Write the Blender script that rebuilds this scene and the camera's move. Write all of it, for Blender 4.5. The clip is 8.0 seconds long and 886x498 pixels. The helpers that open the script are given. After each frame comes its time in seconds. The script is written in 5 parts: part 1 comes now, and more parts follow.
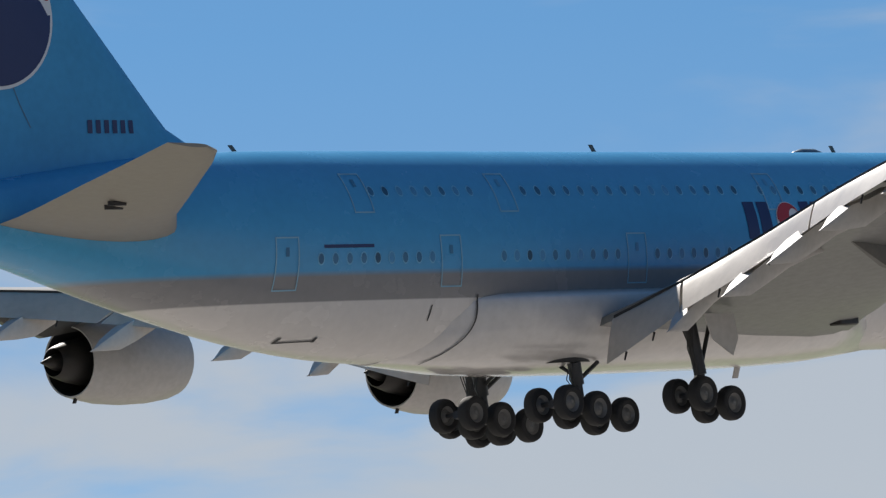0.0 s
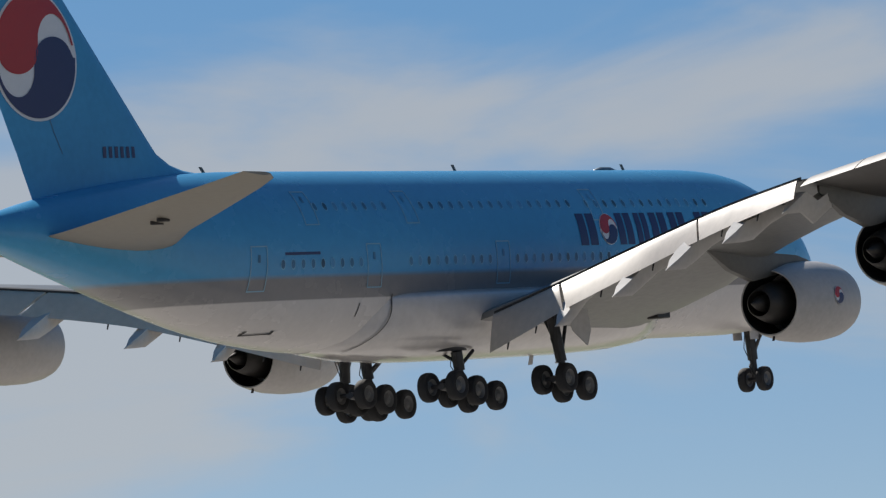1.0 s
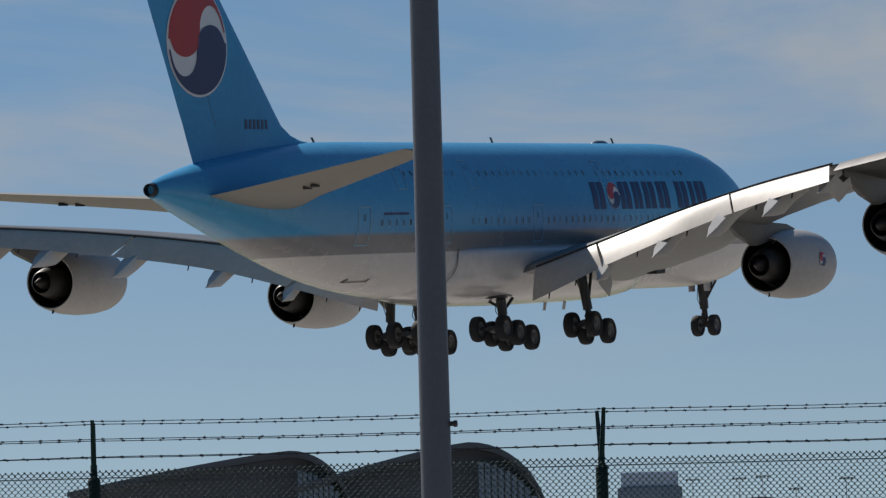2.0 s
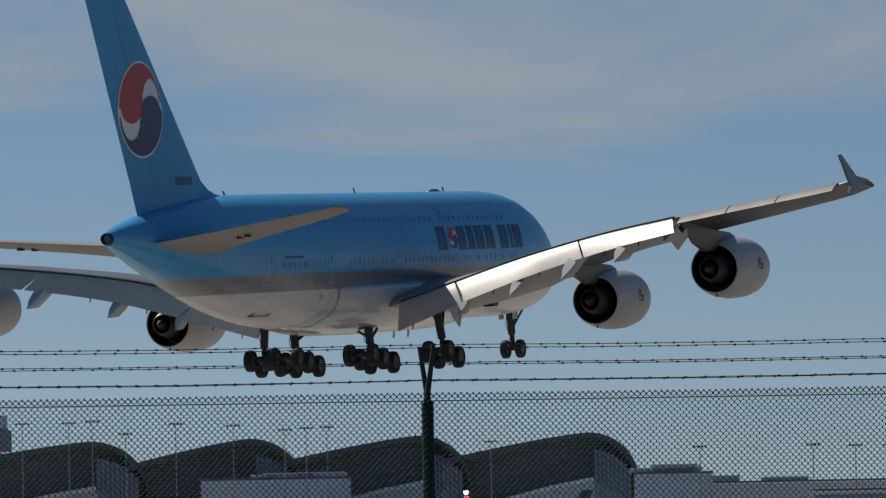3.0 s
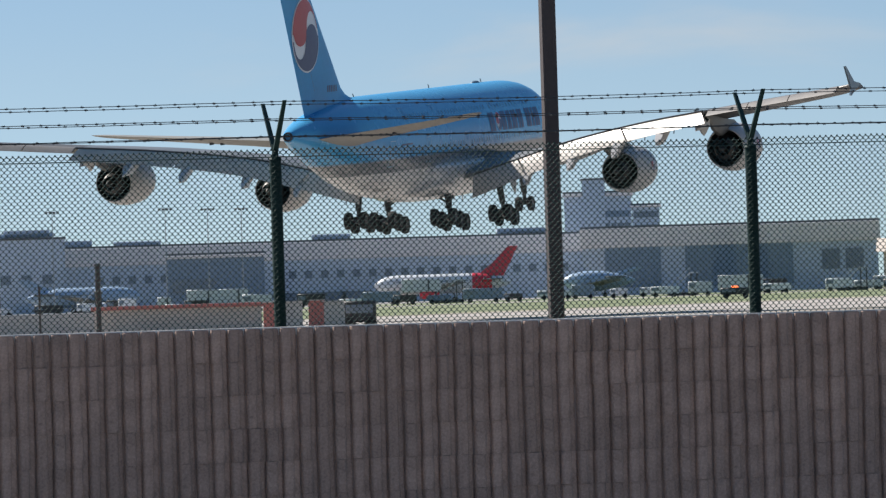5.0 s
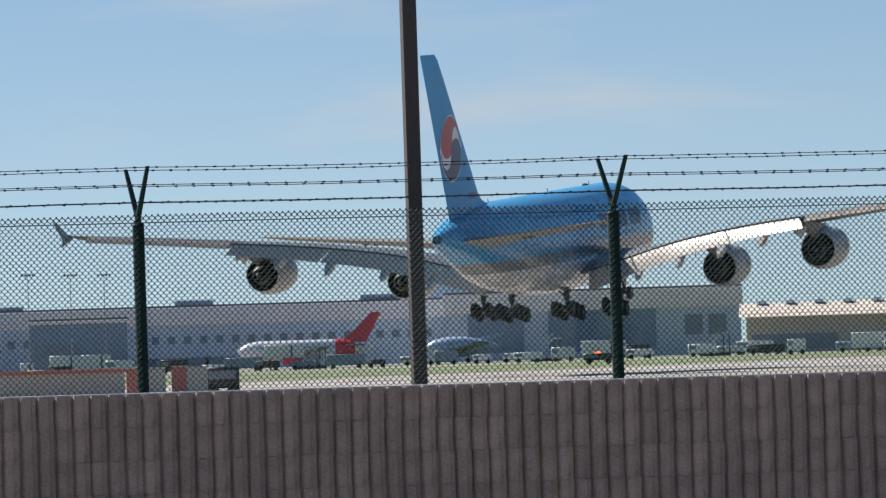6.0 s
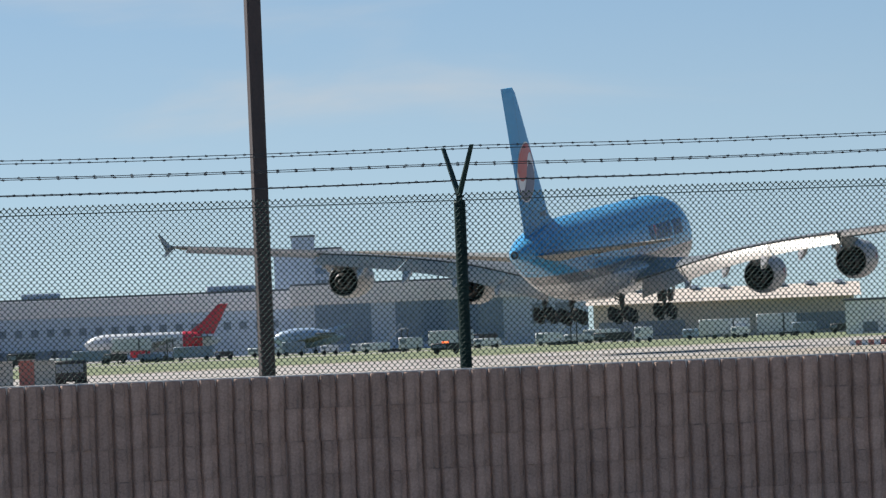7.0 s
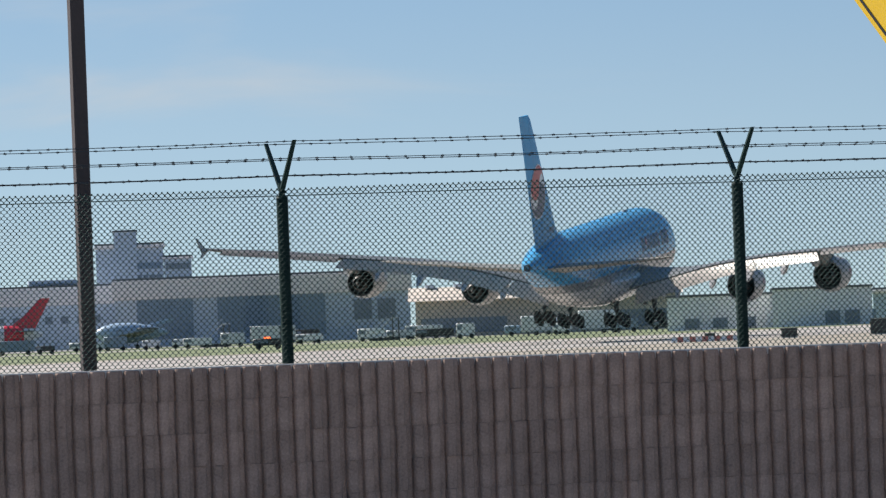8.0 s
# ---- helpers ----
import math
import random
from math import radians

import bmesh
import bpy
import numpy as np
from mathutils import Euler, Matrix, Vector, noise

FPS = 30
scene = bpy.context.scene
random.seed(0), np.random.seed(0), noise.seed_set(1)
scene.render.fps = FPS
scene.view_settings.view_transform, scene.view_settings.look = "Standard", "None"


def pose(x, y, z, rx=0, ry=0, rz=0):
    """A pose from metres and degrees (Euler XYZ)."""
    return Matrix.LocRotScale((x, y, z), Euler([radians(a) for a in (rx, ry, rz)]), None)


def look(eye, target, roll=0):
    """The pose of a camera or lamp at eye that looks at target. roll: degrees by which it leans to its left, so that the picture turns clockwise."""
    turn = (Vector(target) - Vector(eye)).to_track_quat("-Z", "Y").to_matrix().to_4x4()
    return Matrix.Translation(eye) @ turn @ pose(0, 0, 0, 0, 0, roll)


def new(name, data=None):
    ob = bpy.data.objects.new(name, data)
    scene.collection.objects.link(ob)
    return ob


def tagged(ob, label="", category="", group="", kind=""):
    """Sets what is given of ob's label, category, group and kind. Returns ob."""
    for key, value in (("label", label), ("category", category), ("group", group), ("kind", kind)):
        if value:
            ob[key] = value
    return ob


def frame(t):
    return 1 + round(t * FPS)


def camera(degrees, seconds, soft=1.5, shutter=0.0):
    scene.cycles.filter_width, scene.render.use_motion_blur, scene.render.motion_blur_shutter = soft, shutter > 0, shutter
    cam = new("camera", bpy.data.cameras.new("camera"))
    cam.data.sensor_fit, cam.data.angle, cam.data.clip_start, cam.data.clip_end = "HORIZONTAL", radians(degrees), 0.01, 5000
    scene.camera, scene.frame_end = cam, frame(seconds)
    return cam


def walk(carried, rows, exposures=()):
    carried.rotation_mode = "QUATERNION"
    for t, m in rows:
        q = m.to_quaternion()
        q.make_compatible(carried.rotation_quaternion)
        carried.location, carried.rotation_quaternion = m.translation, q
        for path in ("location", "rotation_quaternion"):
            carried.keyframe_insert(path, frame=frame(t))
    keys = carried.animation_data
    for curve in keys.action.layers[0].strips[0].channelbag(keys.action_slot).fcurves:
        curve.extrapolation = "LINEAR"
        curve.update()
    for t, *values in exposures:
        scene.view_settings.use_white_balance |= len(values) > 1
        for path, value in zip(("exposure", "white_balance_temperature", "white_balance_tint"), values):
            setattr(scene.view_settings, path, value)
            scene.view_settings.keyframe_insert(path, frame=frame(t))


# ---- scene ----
# ---- camera: it stands on one spot and pans by hand after the landing aircraft ----
EYE = Vector((0.0, 0.0, 2.4))
cam = camera(7.785, 8.0, soft=1.3)
CAMERA_ROWS = [  # seconds, azimuth to the right of +y, elevation, roll, in degrees
    (0.0, -28.1011, 6.6564, -3.340), (0.5, -22.7827, 5.8415, -3.655), (1.0, -18.3184, 4.8385, -3.366),
    (1.2, -16.7470, 4.3690, -3.013), (2.3, -10.8416, 2.9956, -1.220), (2.5, -9.6092, 2.9486, -1.147),
    (2.8, -7.7420, 2.7690, -1.089), (3.0, -6.5409, 2.5682, -1.083), (3.2, -5.4450, 2.2520, -1.120), (3.5, -4.5990, 1.6391, -1.210),
    (3.7, -4.1870, 1.1290, -1.265), (4.0, -3.5632, 0.7762, -1.425),
    (4.2, -3.1511, 0.6045, -1.615), (5.3, -0.2395, 0.3475, -1.778), (5.5, 0.0047, 0.5480, -1.795),
    (6.0, 0.3344, 0.9039, -1.819), (6.5, 0.8600, 0.9226, -2.223), (7.0, 1.6807, 0.7714, -2.392),
    (7.5, 2.4919, 0.6610, -2.208), (8.0, 3.2414, 0.6726, -2.169)]


def aim(az, el, roll):
    a, e = radians(az), radians(el)
    way = Vector((math.sin(a) * math.cos(e), math.cos(a) * math.cos(e), math.sin(e)))
    return look(EYE, EYE + 100 * way, roll)


walk(cam, [(t, aim(az, el, roll)) for t, az, el, roll in CAMERA_ROWS],
     exposures=[(0.0, 0.52), (1.0, 0.32), (1.2, 0.25), (2.3, 0.0), (3.3, -0.1), (3.7, 0.3), (4.1, 0.65), (5.3, 0.7), (8.0, 0.7)])

# ---- sky and sun: high sun beyond the aircraft, to its left ----
SUN_AZ, SUN_EL = -50.0, 40.0


def make_sky():
    world = bpy.data.worlds.new("sky")
    scene.world = world
    world.use_nodes = True
    nt = world.node_tree
    nt.nodes.clear()
    out, bg = nt.nodes.new("ShaderNodeOutputWorld"), nt.nodes.new("ShaderNodeBackground")
    sky, co = nt.nodes.new("ShaderNodeTexSky"), nt.nodes.new("ShaderNodeTexCoord")
    sky.sky_type, sky.sun_disc = "NISHITA", False
    sky.sun_elevation, sky.sun_rotation = radians(SUN_EL), radians(SUN_AZ)
    sky.air_density, sky.dust_density, sky.ozone_density = 1.0, 0.0, 1.5
    # lift the low sky: the air over the field is clear down to the horizon
    add = nt.nodes.new("ShaderNodeVectorMath")
    add.operation, add.inputs[1].default_value, add.inputs[2].default_value = "MULTIPLY_ADD", (1, 1, 2.1), (0, 0, 0.10)
    norm = nt.nodes.new("ShaderNodeVectorMath")
    norm.operation = "NORMALIZE"
    nt.links.new(co.outputs["Generated"], add.inputs[0])
    nt.links.new(add.outputs[0], norm.inputs[0])
    nt.links.new(norm.outputs[0], sky.inputs[0])
    # thin drifting cloud in a layer some degrees above the horizon
    mp = nt.nodes.new("ShaderNodeMapping")
    mp.inputs["Scale"].default_value = (9, 9, 34)
    mp.inputs["Location"].default_value = (0.35, 0.2, 0.4)
    no = nt.nodes.new("ShaderNodeTexNoise")
    no.inputs["Scale"].default_value, no.inputs["Detail"].default_value, no.inputs["Roughness"].default_value = 1.0, 6, 0.52
    no.inputs["Distortion"].default_value = 0.6
    sep, up, down = nt.nodes.new("ShaderNodeSeparateXYZ"), nt.nodes.new("ShaderNodeMapRange"), nt.nodes.new("ShaderNodeMapRange")
    up.interpolation_type = down.interpolation_type = "SMOOTHSTEP"
    up.inputs[1].default_value, up.inputs[2].default_value = 0.040, 0.080
    down.inputs[1].default_value, down.inputs[2].default_value = 0.135, 0.095
    lay, shift = nt.nodes.new("ShaderNodeMath"), nt.nodes.new("ShaderNodeMath")
    lay.operation, shift.operation = "MULTIPLY", "MULTIPLY_ADD"
    shift.inputs[1].default_value, shift.inputs[2].default_value = 0.20, -0.10
    tot = nt.nodes.new("ShaderNodeMath")
    tot.operation = "ADD"
    # a broader bank of the same cloud lies low to the left
    side, low, bank, more = (nt.nodes.new(k) for k in ("ShaderNodeMapRange", "ShaderNodeMapRange", "ShaderNodeMath", "ShaderNodeMath"))
    side.interpolation_type = low.interpolation_type = "SMOOTHSTEP"
    side.inputs[1].default_value, side.inputs[2].default_value = -0.24, -0.42
    low.inputs[1].default_value, low.inputs[2].default_value = 0.112, 0.078
    bank.operation = "MULTIPLY"
    more.operation, more.inputs[1].default_value = "MULTIPLY_ADD", 0.20
    ramp = nt.nodes.new("ShaderNodeValToRGB")
    ramp.color_ramp.interpolation = "EASE"
    ramp.color_ramp.elements[0].position, ramp.color_ramp.elements[1].position = 0.47, 0.76
    ramp.color_ramp.elements[0].color, ramp.color_ramp.elements[1].color = (0, 0, 0, 1), (0.75, 0.75, 0.75, 1)
    tint = nt.nodes.new("ShaderNodeMix")
    tint.data_type, tint.blend_type = "RGBA", "MULTIPLY"
    tint.inputs["B"].default_value = (0.64, 0.98, 1.16, 1)
    deep = nt.nodes.new("ShaderNodeMapRange")
    deep.inputs[1].default_value, deep.inputs[2].default_value = 0.035, 0.15
    mix = nt.nodes.new("ShaderNodeMix")
    mix.data_type = "RGBA"
    mix.inputs["B"].default_value = (5.9, 6.0, 6.1, 1)
    nt.links.new(co.outputs["Generated"], mp.inputs[0])
    nt.links.new(mp.outputs[0], no.inputs["Vector"])
    nt.links.new(co.outputs["Generated"], sep.inputs[0])
    nt.links.new(sep.outputs[2], up.inputs[0])
    nt.links.new(sep.outputs[2], down.inputs[0])
    nt.links.new(sep.outputs[2], deep.inputs[0])
    nt.links.new(deep.outputs[0], tint.inputs["Factor"])
    nt.links.new(up.outputs[0], lay.inputs[0])
    nt.links.new(down.outputs[0], lay.inputs[1])
    nt.links.new(lay.outputs[0], shift.inputs[0])
    nt.links.new(no.outputs["Fac"], tot.inputs[0])
    nt.links.new(shift.outputs[0], tot.inputs[1])
    nt.links.new(sep.outputs[0], side.inputs[0])
    nt.links.new(sep.outputs[2], low.inputs[0])
    nt.links.new(side.outputs[0], bank.inputs[0])
    nt.links.new(low.outputs[0], bank.inputs[1])
    nt.links.new(bank.outputs[0], more.inputs[0])
    nt.links.new(tot.outputs[0], more.inputs[2])
    nt.links.new(more.outputs[0], ramp.inputs[0])
    nt.links.new(ramp.outputs[0], mix.inputs["Factor"])
    pale = nt.nodes.new("ShaderNodeVectorMath")
    pale.operation, pale.inputs[1].default_value = "MULTIPLY", (1.05, 1.0, 0.935)
    nt.links.new(sky.outputs[0], pale.inputs[0])
    nt.links.new(pale.outputs[0], tint.inputs["A"])
    nt.links.new(tint.outputs["Result"], mix.inputs["A"])
    nt.links.new(mix.outputs["Result"], bg.inputs[0])
    bg.inputs[1].default_value = 0.064
    nt.links.new(bg.outputs[0], out.inputs[0])


make_sky()
sun = new("sun", bpy.data.lights.new("sun", "SUN"))
sun.data.energy, sun.data.angle, sun.data.color = 5.0, radians(0.53), (1.0, 0.94, 0.86)
a, e = radians(SUN_AZ), radians(SUN_EL)
sun.matrix_world = look(Vector((0, 0, 60)) + 300 * Vector((math.sin(a) * math.cos(e), math.cos(a) * math.cos(e), math.sin(e))), (0, 0, 60))


# ---- materials ----
def surface(name, color, rough=0.6, metal=0.0, vary=0.12, scale=3.0, bump=0.0, fine=40.0, coat=0.0, random_tone=0.0, spec=0.5):
    """A plain surface with large stains, fine grain and, for repeated pieces, a tone of their own."""
    m = bpy.data.materials.new(name)
    m.use_nodes = True
    nt = m.node_tree
    b = nt.nodes["Principled BSDF"]
    b.inputs["Metallic"].default_value, b.inputs["Coat Weight"].default_value, b.inputs["Specular IOR Level"].default_value = metal, coat, spec
    co = nt.nodes.new("ShaderNodeTexCoord")
    big, small = nt.nodes.new("ShaderNodeTexNoise"), nt.nodes.new("ShaderNodeTexNoise")
    big.inputs["Scale"].default_value, big.inputs["Detail"].default_value = scale, 6
    small.inputs["Scale"].default_value, small.inputs["Detail"].default_value = fine, 3
    for n in (big, small):
        nt.links.new(co.outputs["Object"], n.inputs["Vector"])
    tone = nt.nodes.new("ShaderNodeMath")
    tone.operation = "ADD"
    nt.links.new(big.outputs["Fac"], tone.inputs[0])
    nt.links.new(small.outputs["Fac"], tone.inputs[1])
    rng = nt.nodes.new("ShaderNodeMapRange")
    rng.inputs[1].default_value, rng.inputs[2].default_value = 0.6, 1.4
    rng.inputs[3].default_value, rng.inputs[4].default_value = 1 - vary, 1 + vary
    nt.links.new(tone.outputs[0], rng.inputs[0])
    last = rng.outputs[0]
    if random_tone:
        info = nt.nodes.new("ShaderNodeObjectInfo")
        r2, mul = nt.nodes.new("ShaderNodeMapRange"), nt.nodes.new("ShaderNodeMath")
        r2.inputs[3].default_value, r2.inputs[4].default_value = 1 - random_tone, 1 + random_tone
        mul.operation = "MULTIPLY"
        nt.links.new(info.outputs["Random"], r2.inputs[0])
        nt.links.new(r2.outputs[0], mul.inputs[0])
        nt.links.new(last, mul.inputs[1])
        last = mul.outputs[0]
    col = nt.nodes.new("ShaderNodeVectorMath")
    col.operation, col.inputs[0].default_value = "SCALE", color
    nt.links.new(last, col.inputs["Scale"])
    nt.links.new(col.outputs[0], b.inputs["Base Color"])
    ro = nt.nodes.new("ShaderNodeMapRange")
    ro.inputs[3].default_value, ro.inputs[4].default_value = max(0.03, rough - 0.08), min(1, rough + 0.08)
    nt.links.new(big.outputs["Fac"], ro.inputs[0])
    nt.links.new(ro.outputs[0], b.inputs["Roughness"])
    if bump:
        bp = nt.nodes.new("ShaderNodeBump")
        bp.inputs["Strength"].default_value, bp.inputs["Distance"].default_value = 0.6, bump
        nt.links.new(small.outputs["Fac"], bp.inputs["Height"])
        nt.links.new(bp.outputs[0], b.inputs["Normal"])
    return m


def bands(m, axis, steps):
    """Paint bands by height: steps of (height, colour) upwards, over the tone that the material has."""
    nt = m.node_tree
    b = nt.nodes["Principled BSDF"]
    scale = b.inputs["Base Color"].links[0].from_node
    co, sep = nt.nodes.new("ShaderNodeTexCoord"), nt.nodes.new("ShaderNodeSeparateXYZ")
    nt.links.new(co.outputs["Object"], sep.inputs[0])
    rng, ramp = nt.nodes.new("ShaderNodeMapRange"), nt.nodes.new("ShaderNodeValToRGB")
    lo, hi = steps[0][0], steps[-1][0] + 1
    rng.inputs[1].default_value, rng.inputs[2].default_value = lo, hi
    nt.links.new(sep.outputs[axis], rng.inputs[0])
    nt.links.new(rng.outputs[0], ramp.inputs[0])
    els = ramp.color_ramp.elements
    while len(els) < len(steps):
        els.new(0.5)
    for el, (h, c) in zip(els, steps):
        el.position, el.color = (h - lo) / (hi - lo), (*c, 1)
    nt.links.new(ramp.outputs[0], scale.inputs[0])
    return m


SKY_BLUE, SILVER, BELLY = (0.072, 0.34, 0.61), (0.23, 0.23, 0.24), (0.57, 0.555, 0.55)
M = {
    "livery": bands(surface("fuselage_paint", SKY_BLUE, 0.26, 0, 0.06, 0.5, 0, 3.0, 0.0, 0, 0.4), 2,
                    [(0.0, BELLY), (4.80, BELLY), (4.85, SILVER), (5.75, SILVER), (5.98, SKY_BLUE)]),
    "blue": surface("sky_blue_paint", SKY_BLUE, 0.40, 0, 0.08, 0.5, 0, 3.0, 0.0, 0, 0.15),
    "white": surface("white_aircraft_paint", (0.44, 0.43, 0.425), 0.45, 0, 0.12, 0.6, 0, 4.0, 0.0, 0, 0.35),
    "fairing": surface("belly_fairing_paint", BELLY, 0.22, 0, 0.1, 0.4, 0, 2.5, 0.4),
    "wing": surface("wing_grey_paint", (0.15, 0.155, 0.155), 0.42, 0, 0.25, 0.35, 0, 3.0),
    # wing grey again: darkened for the shaded outer part, warmed for sunlit ailerons
    "wing_shaded": surface("outer_wing_shaded_grey", (0.075, 0.072, 0.07), 0.5, 0, 0.25, 0.5, 0, 4.0),
    "aileron": surface("aileron_sunlit_grey", (0.22, 0.20, 0.18), 0.4, 0, 0.15, 0.5, 0, 4.0),
    "tail_red": surface("tail_red_paint", (0.32, 0.025, 0.04), 0.4, 0, 0.08, 0.3, 0, 3),
    # bluer doors and whiter walls: distance haze is mixed into both colours
    "door_blue": surface("hangar_door_hazed_blue", (0.22, 0.30, 0.40), 0.4, 0, 0.15, 0.1, 0, 1.0),
    "white_wall": surface("white_wall_hazed", (0.93, 0.92, 0.93), 0.7, 0, 0.06, 0.08, 0, 0.8),
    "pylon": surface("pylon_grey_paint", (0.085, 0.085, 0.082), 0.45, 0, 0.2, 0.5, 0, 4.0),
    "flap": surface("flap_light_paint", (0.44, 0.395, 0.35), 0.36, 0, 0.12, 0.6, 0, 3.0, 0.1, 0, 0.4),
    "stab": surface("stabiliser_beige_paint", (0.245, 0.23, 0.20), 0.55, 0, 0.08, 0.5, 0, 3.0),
    "dark": surface("dark_bare_metal", (0.022, 0.022, 0.025), 0.55, 0.1, 0.2, 2, 0, 20),
    "core": surface("engine_core_metal", (0.03, 0.028, 0.027), 0.5, 0.3, 0.2, 2, 0, 20),
    "steel": surface("gear_steel", (0.045, 0.046, 0.05), 0.45, 0.4, 0.2, 2, 0, 20),
    "rubber": surface("tyre_rubber", (0.013, 0.013, 0.015), 0.8, 0, 0.25, 3, 0, 30),
    "rim": surface("wheel_rim_grey", (0.13, 0.13, 0.13), 0.5, 0.3, 0.1, 2, 0, 20),
    "window": surface("cabin_window_pane", (0.052, 0.185, 0.335), 0.25, 0, 0.1, 2, 0, 20, 0, 0.6, 0.3),
    "window_rim": surface("cabin_window_rim", (0.15, 0.43, 0.65), 0.35, 0, 0.05, 2, 0, 20),
    "outline": surface("door_outline_paint", (0.25, 0.45, 0.58), 0.4, 0, 0.05, 2, 0, 20),
    "tip_grey": surface("wing_tip_grey_blue", (0.10, 0.15, 0.20), 0.4, 0, 0.1, 0.5, 0, 4),
    # steel faded towards the sky's tone to imitate haze
    "mast": surface("mast_haze_faded_steel", (0.30, 0.34, 0.38), 0.6, 0.1, 0.1, 0.5, 0, 4),
    "navy": surface("navy_title_paint", (0.018, 0.030, 0.115), 0.35, 0, 0.06, 2, 0, 20),
    "red": surface("emblem_red", (0.42, 0.025, 0.03), 0.35, 0, 0.06, 2, 0, 20),
    "emblem_white": surface("emblem_white", (0.72, 0.73, 0.75), 0.35, 0, 0.05, 2, 0, 20),
    "green": surface("fence_green_vinyl", (0.017, 0.042, 0.040), 0.7, 0, 0.2, 4, 0, 60, 0, 0, 0.15),
    "wire": surface("galvanised_wire", (0.035, 0.04, 0.045), 0.6, 0.0, 0.2, 8, 0, 60),
    "block": surface("split_face_block", (0.385, 0.272, 0.22), 0.9, 0, 0.36, 5, 0.006, 70, 0, 0.09),
    "mortar": surface("block_core_mortar", (0.36, 0.28, 0.245), 0.95, 0, 0.12, 6, 0.003, 60),
    "concrete": surface("pale_concrete", (0.52, 0.50, 0.47), 0.85, 0, 0.12, 0.3, 0, 4),
    # near-white: the sun on the wall's top edge is put into this colour
    "cap": surface("cap_sunlit_pale", (0.80, 0.76, 0.70), 0.85, 0, 0.15, 3, 0, 40),
    "pole_grey": surface("galvanised_pole", (0.11, 0.115, 0.13), 0.45, 0.35, 0.12, 3, 0, 40),
    "pole_brown": surface("weathered_brown_pole", (0.055, 0.040, 0.038), 0.6, 0, 0.2, 3, 0.002, 50),
    "yellow": surface("sign_yellow", (0.90, 0.56, 0.02), 0.4, 0, 0.05, 4, 0, 30),
    "black": surface("sign_black", (0.012, 0.012, 0.012), 0.5, 0, 0.1, 4, 0, 30),
    "jet_red": surface("bright_red_tail_paint", (0.66, 0.035, 0.06), 0.35, 0, 0.06, 0.3, 0, 3),
    "orange_red": surface("barrier_red", (0.50, 0.16, 0.135), 0.6, 0, 0.15, 2, 0, 20),
    # far panels: paler and bluer than the paint, for the haze before them
    "building": surface("terminal_panel_hazed", (0.56, 0.63, 0.73), 0.7, 0, 0.10, 0.05, 0, 0.8),
    "building_dark": surface("terminal_glass_dark", (0.20, 0.25, 0.31), 0.3, 0, 0.12, 0.06, 0, 0.8),
    "building_tan": surface("tan_stucco", (0.58, 0.51, 0.44), 0.85, 0, 0.1, 0.06, 0, 0.8),
    "roof_metal": surface("standing_seam_roof", (0.10, 0.11, 0.125), 0.55, 0.1, 0.12, 0.08, 0, 1.2),
    "roof_edge": surface("pale_roof_edge", (0.84, 0.78, 0.76), 0.6, 0, 0.08, 0.1, 0, 1.2),
    "leaf": surface("shrub_leaf", (0.045, 0.065, 0.028), 0.6, 0, 0.3, 1.5, 0, 12),
    "pale_blue": surface("pale_blue_paint", (0.35, 0.47, 0.62), 0.4, 0, 0.06, 0.5, 0, 4),
}


def glow(name, color, strength):
    """A small lit lamp."""
    m = surface(name, color, 0.3)
    b = m.node_tree.nodes["Principled BSDF"]
    b.inputs["Emission Color"].default_value, b.inputs["Emission Strength"].default_value = (*color, 1), strength
    return m


M["beacon_red"], M["beacon_orange"], M["lamp_white"] = glow("beacon_red_lit", (1.0, 0.03, 0.06), 2.5), glow("beacon_orange_lit", (0.9, 0.16, 0.04), 1.6), glow("lamp_white_lit", (1.0, 0.97, 0.9), 9.0)


# ---- mesh tools ----
def finish(bm, name, material, smooth=True):
    me = bpy.data.meshes.new(name)
    bmesh.ops.recalc_face_normals(bm, faces=bm.faces)
    bm.to_mesh(me)
    bm.free()
    me.materials.append(material)
    if smooth:
        for p in me.polygons:
            p.use_smooth = True
        me.set_sharp_from_angle(angle=radians(38))
    return me


def part(name, bm, material, parent, label="", m=None, smooth=True):
    """One mesh object under a thing or a part."""
    ob = new(name, finish(bm, name, material, smooth) if isinstance(bm, bmesh.types.BMesh) else bm)
    ob.parent = parent
    if m is not None:
        ob.matrix_basis = m
    return tagged(ob, label)


def thing(name, label, category, m=None, group="", kind=""):
    ob = new(name)
    ob.empty_display_size = 0.3
    if m is not None:
        ob.matrix_basis = m
    return tagged(ob, label, category, group, kind)


def loft(rings, close=True, cap=True, bm=None):
    """A skin over rings of equally many points."""
    bm = bm or bmesh.new()
    vs = [[bm.verts.new(p) for p in ring] for ring in rings]
    n = len(vs[0])
    for a, b in zip(vs, vs[1:]):
        for i in range(n if close else n - 1):
            j = (i + 1) % n
            bm.faces.new((a[i], a[j], b[j], b[i]))
    if cap:
        bm.faces.new(vs[0][::-1])
        bm.faces.new(vs[-1])
    return bm


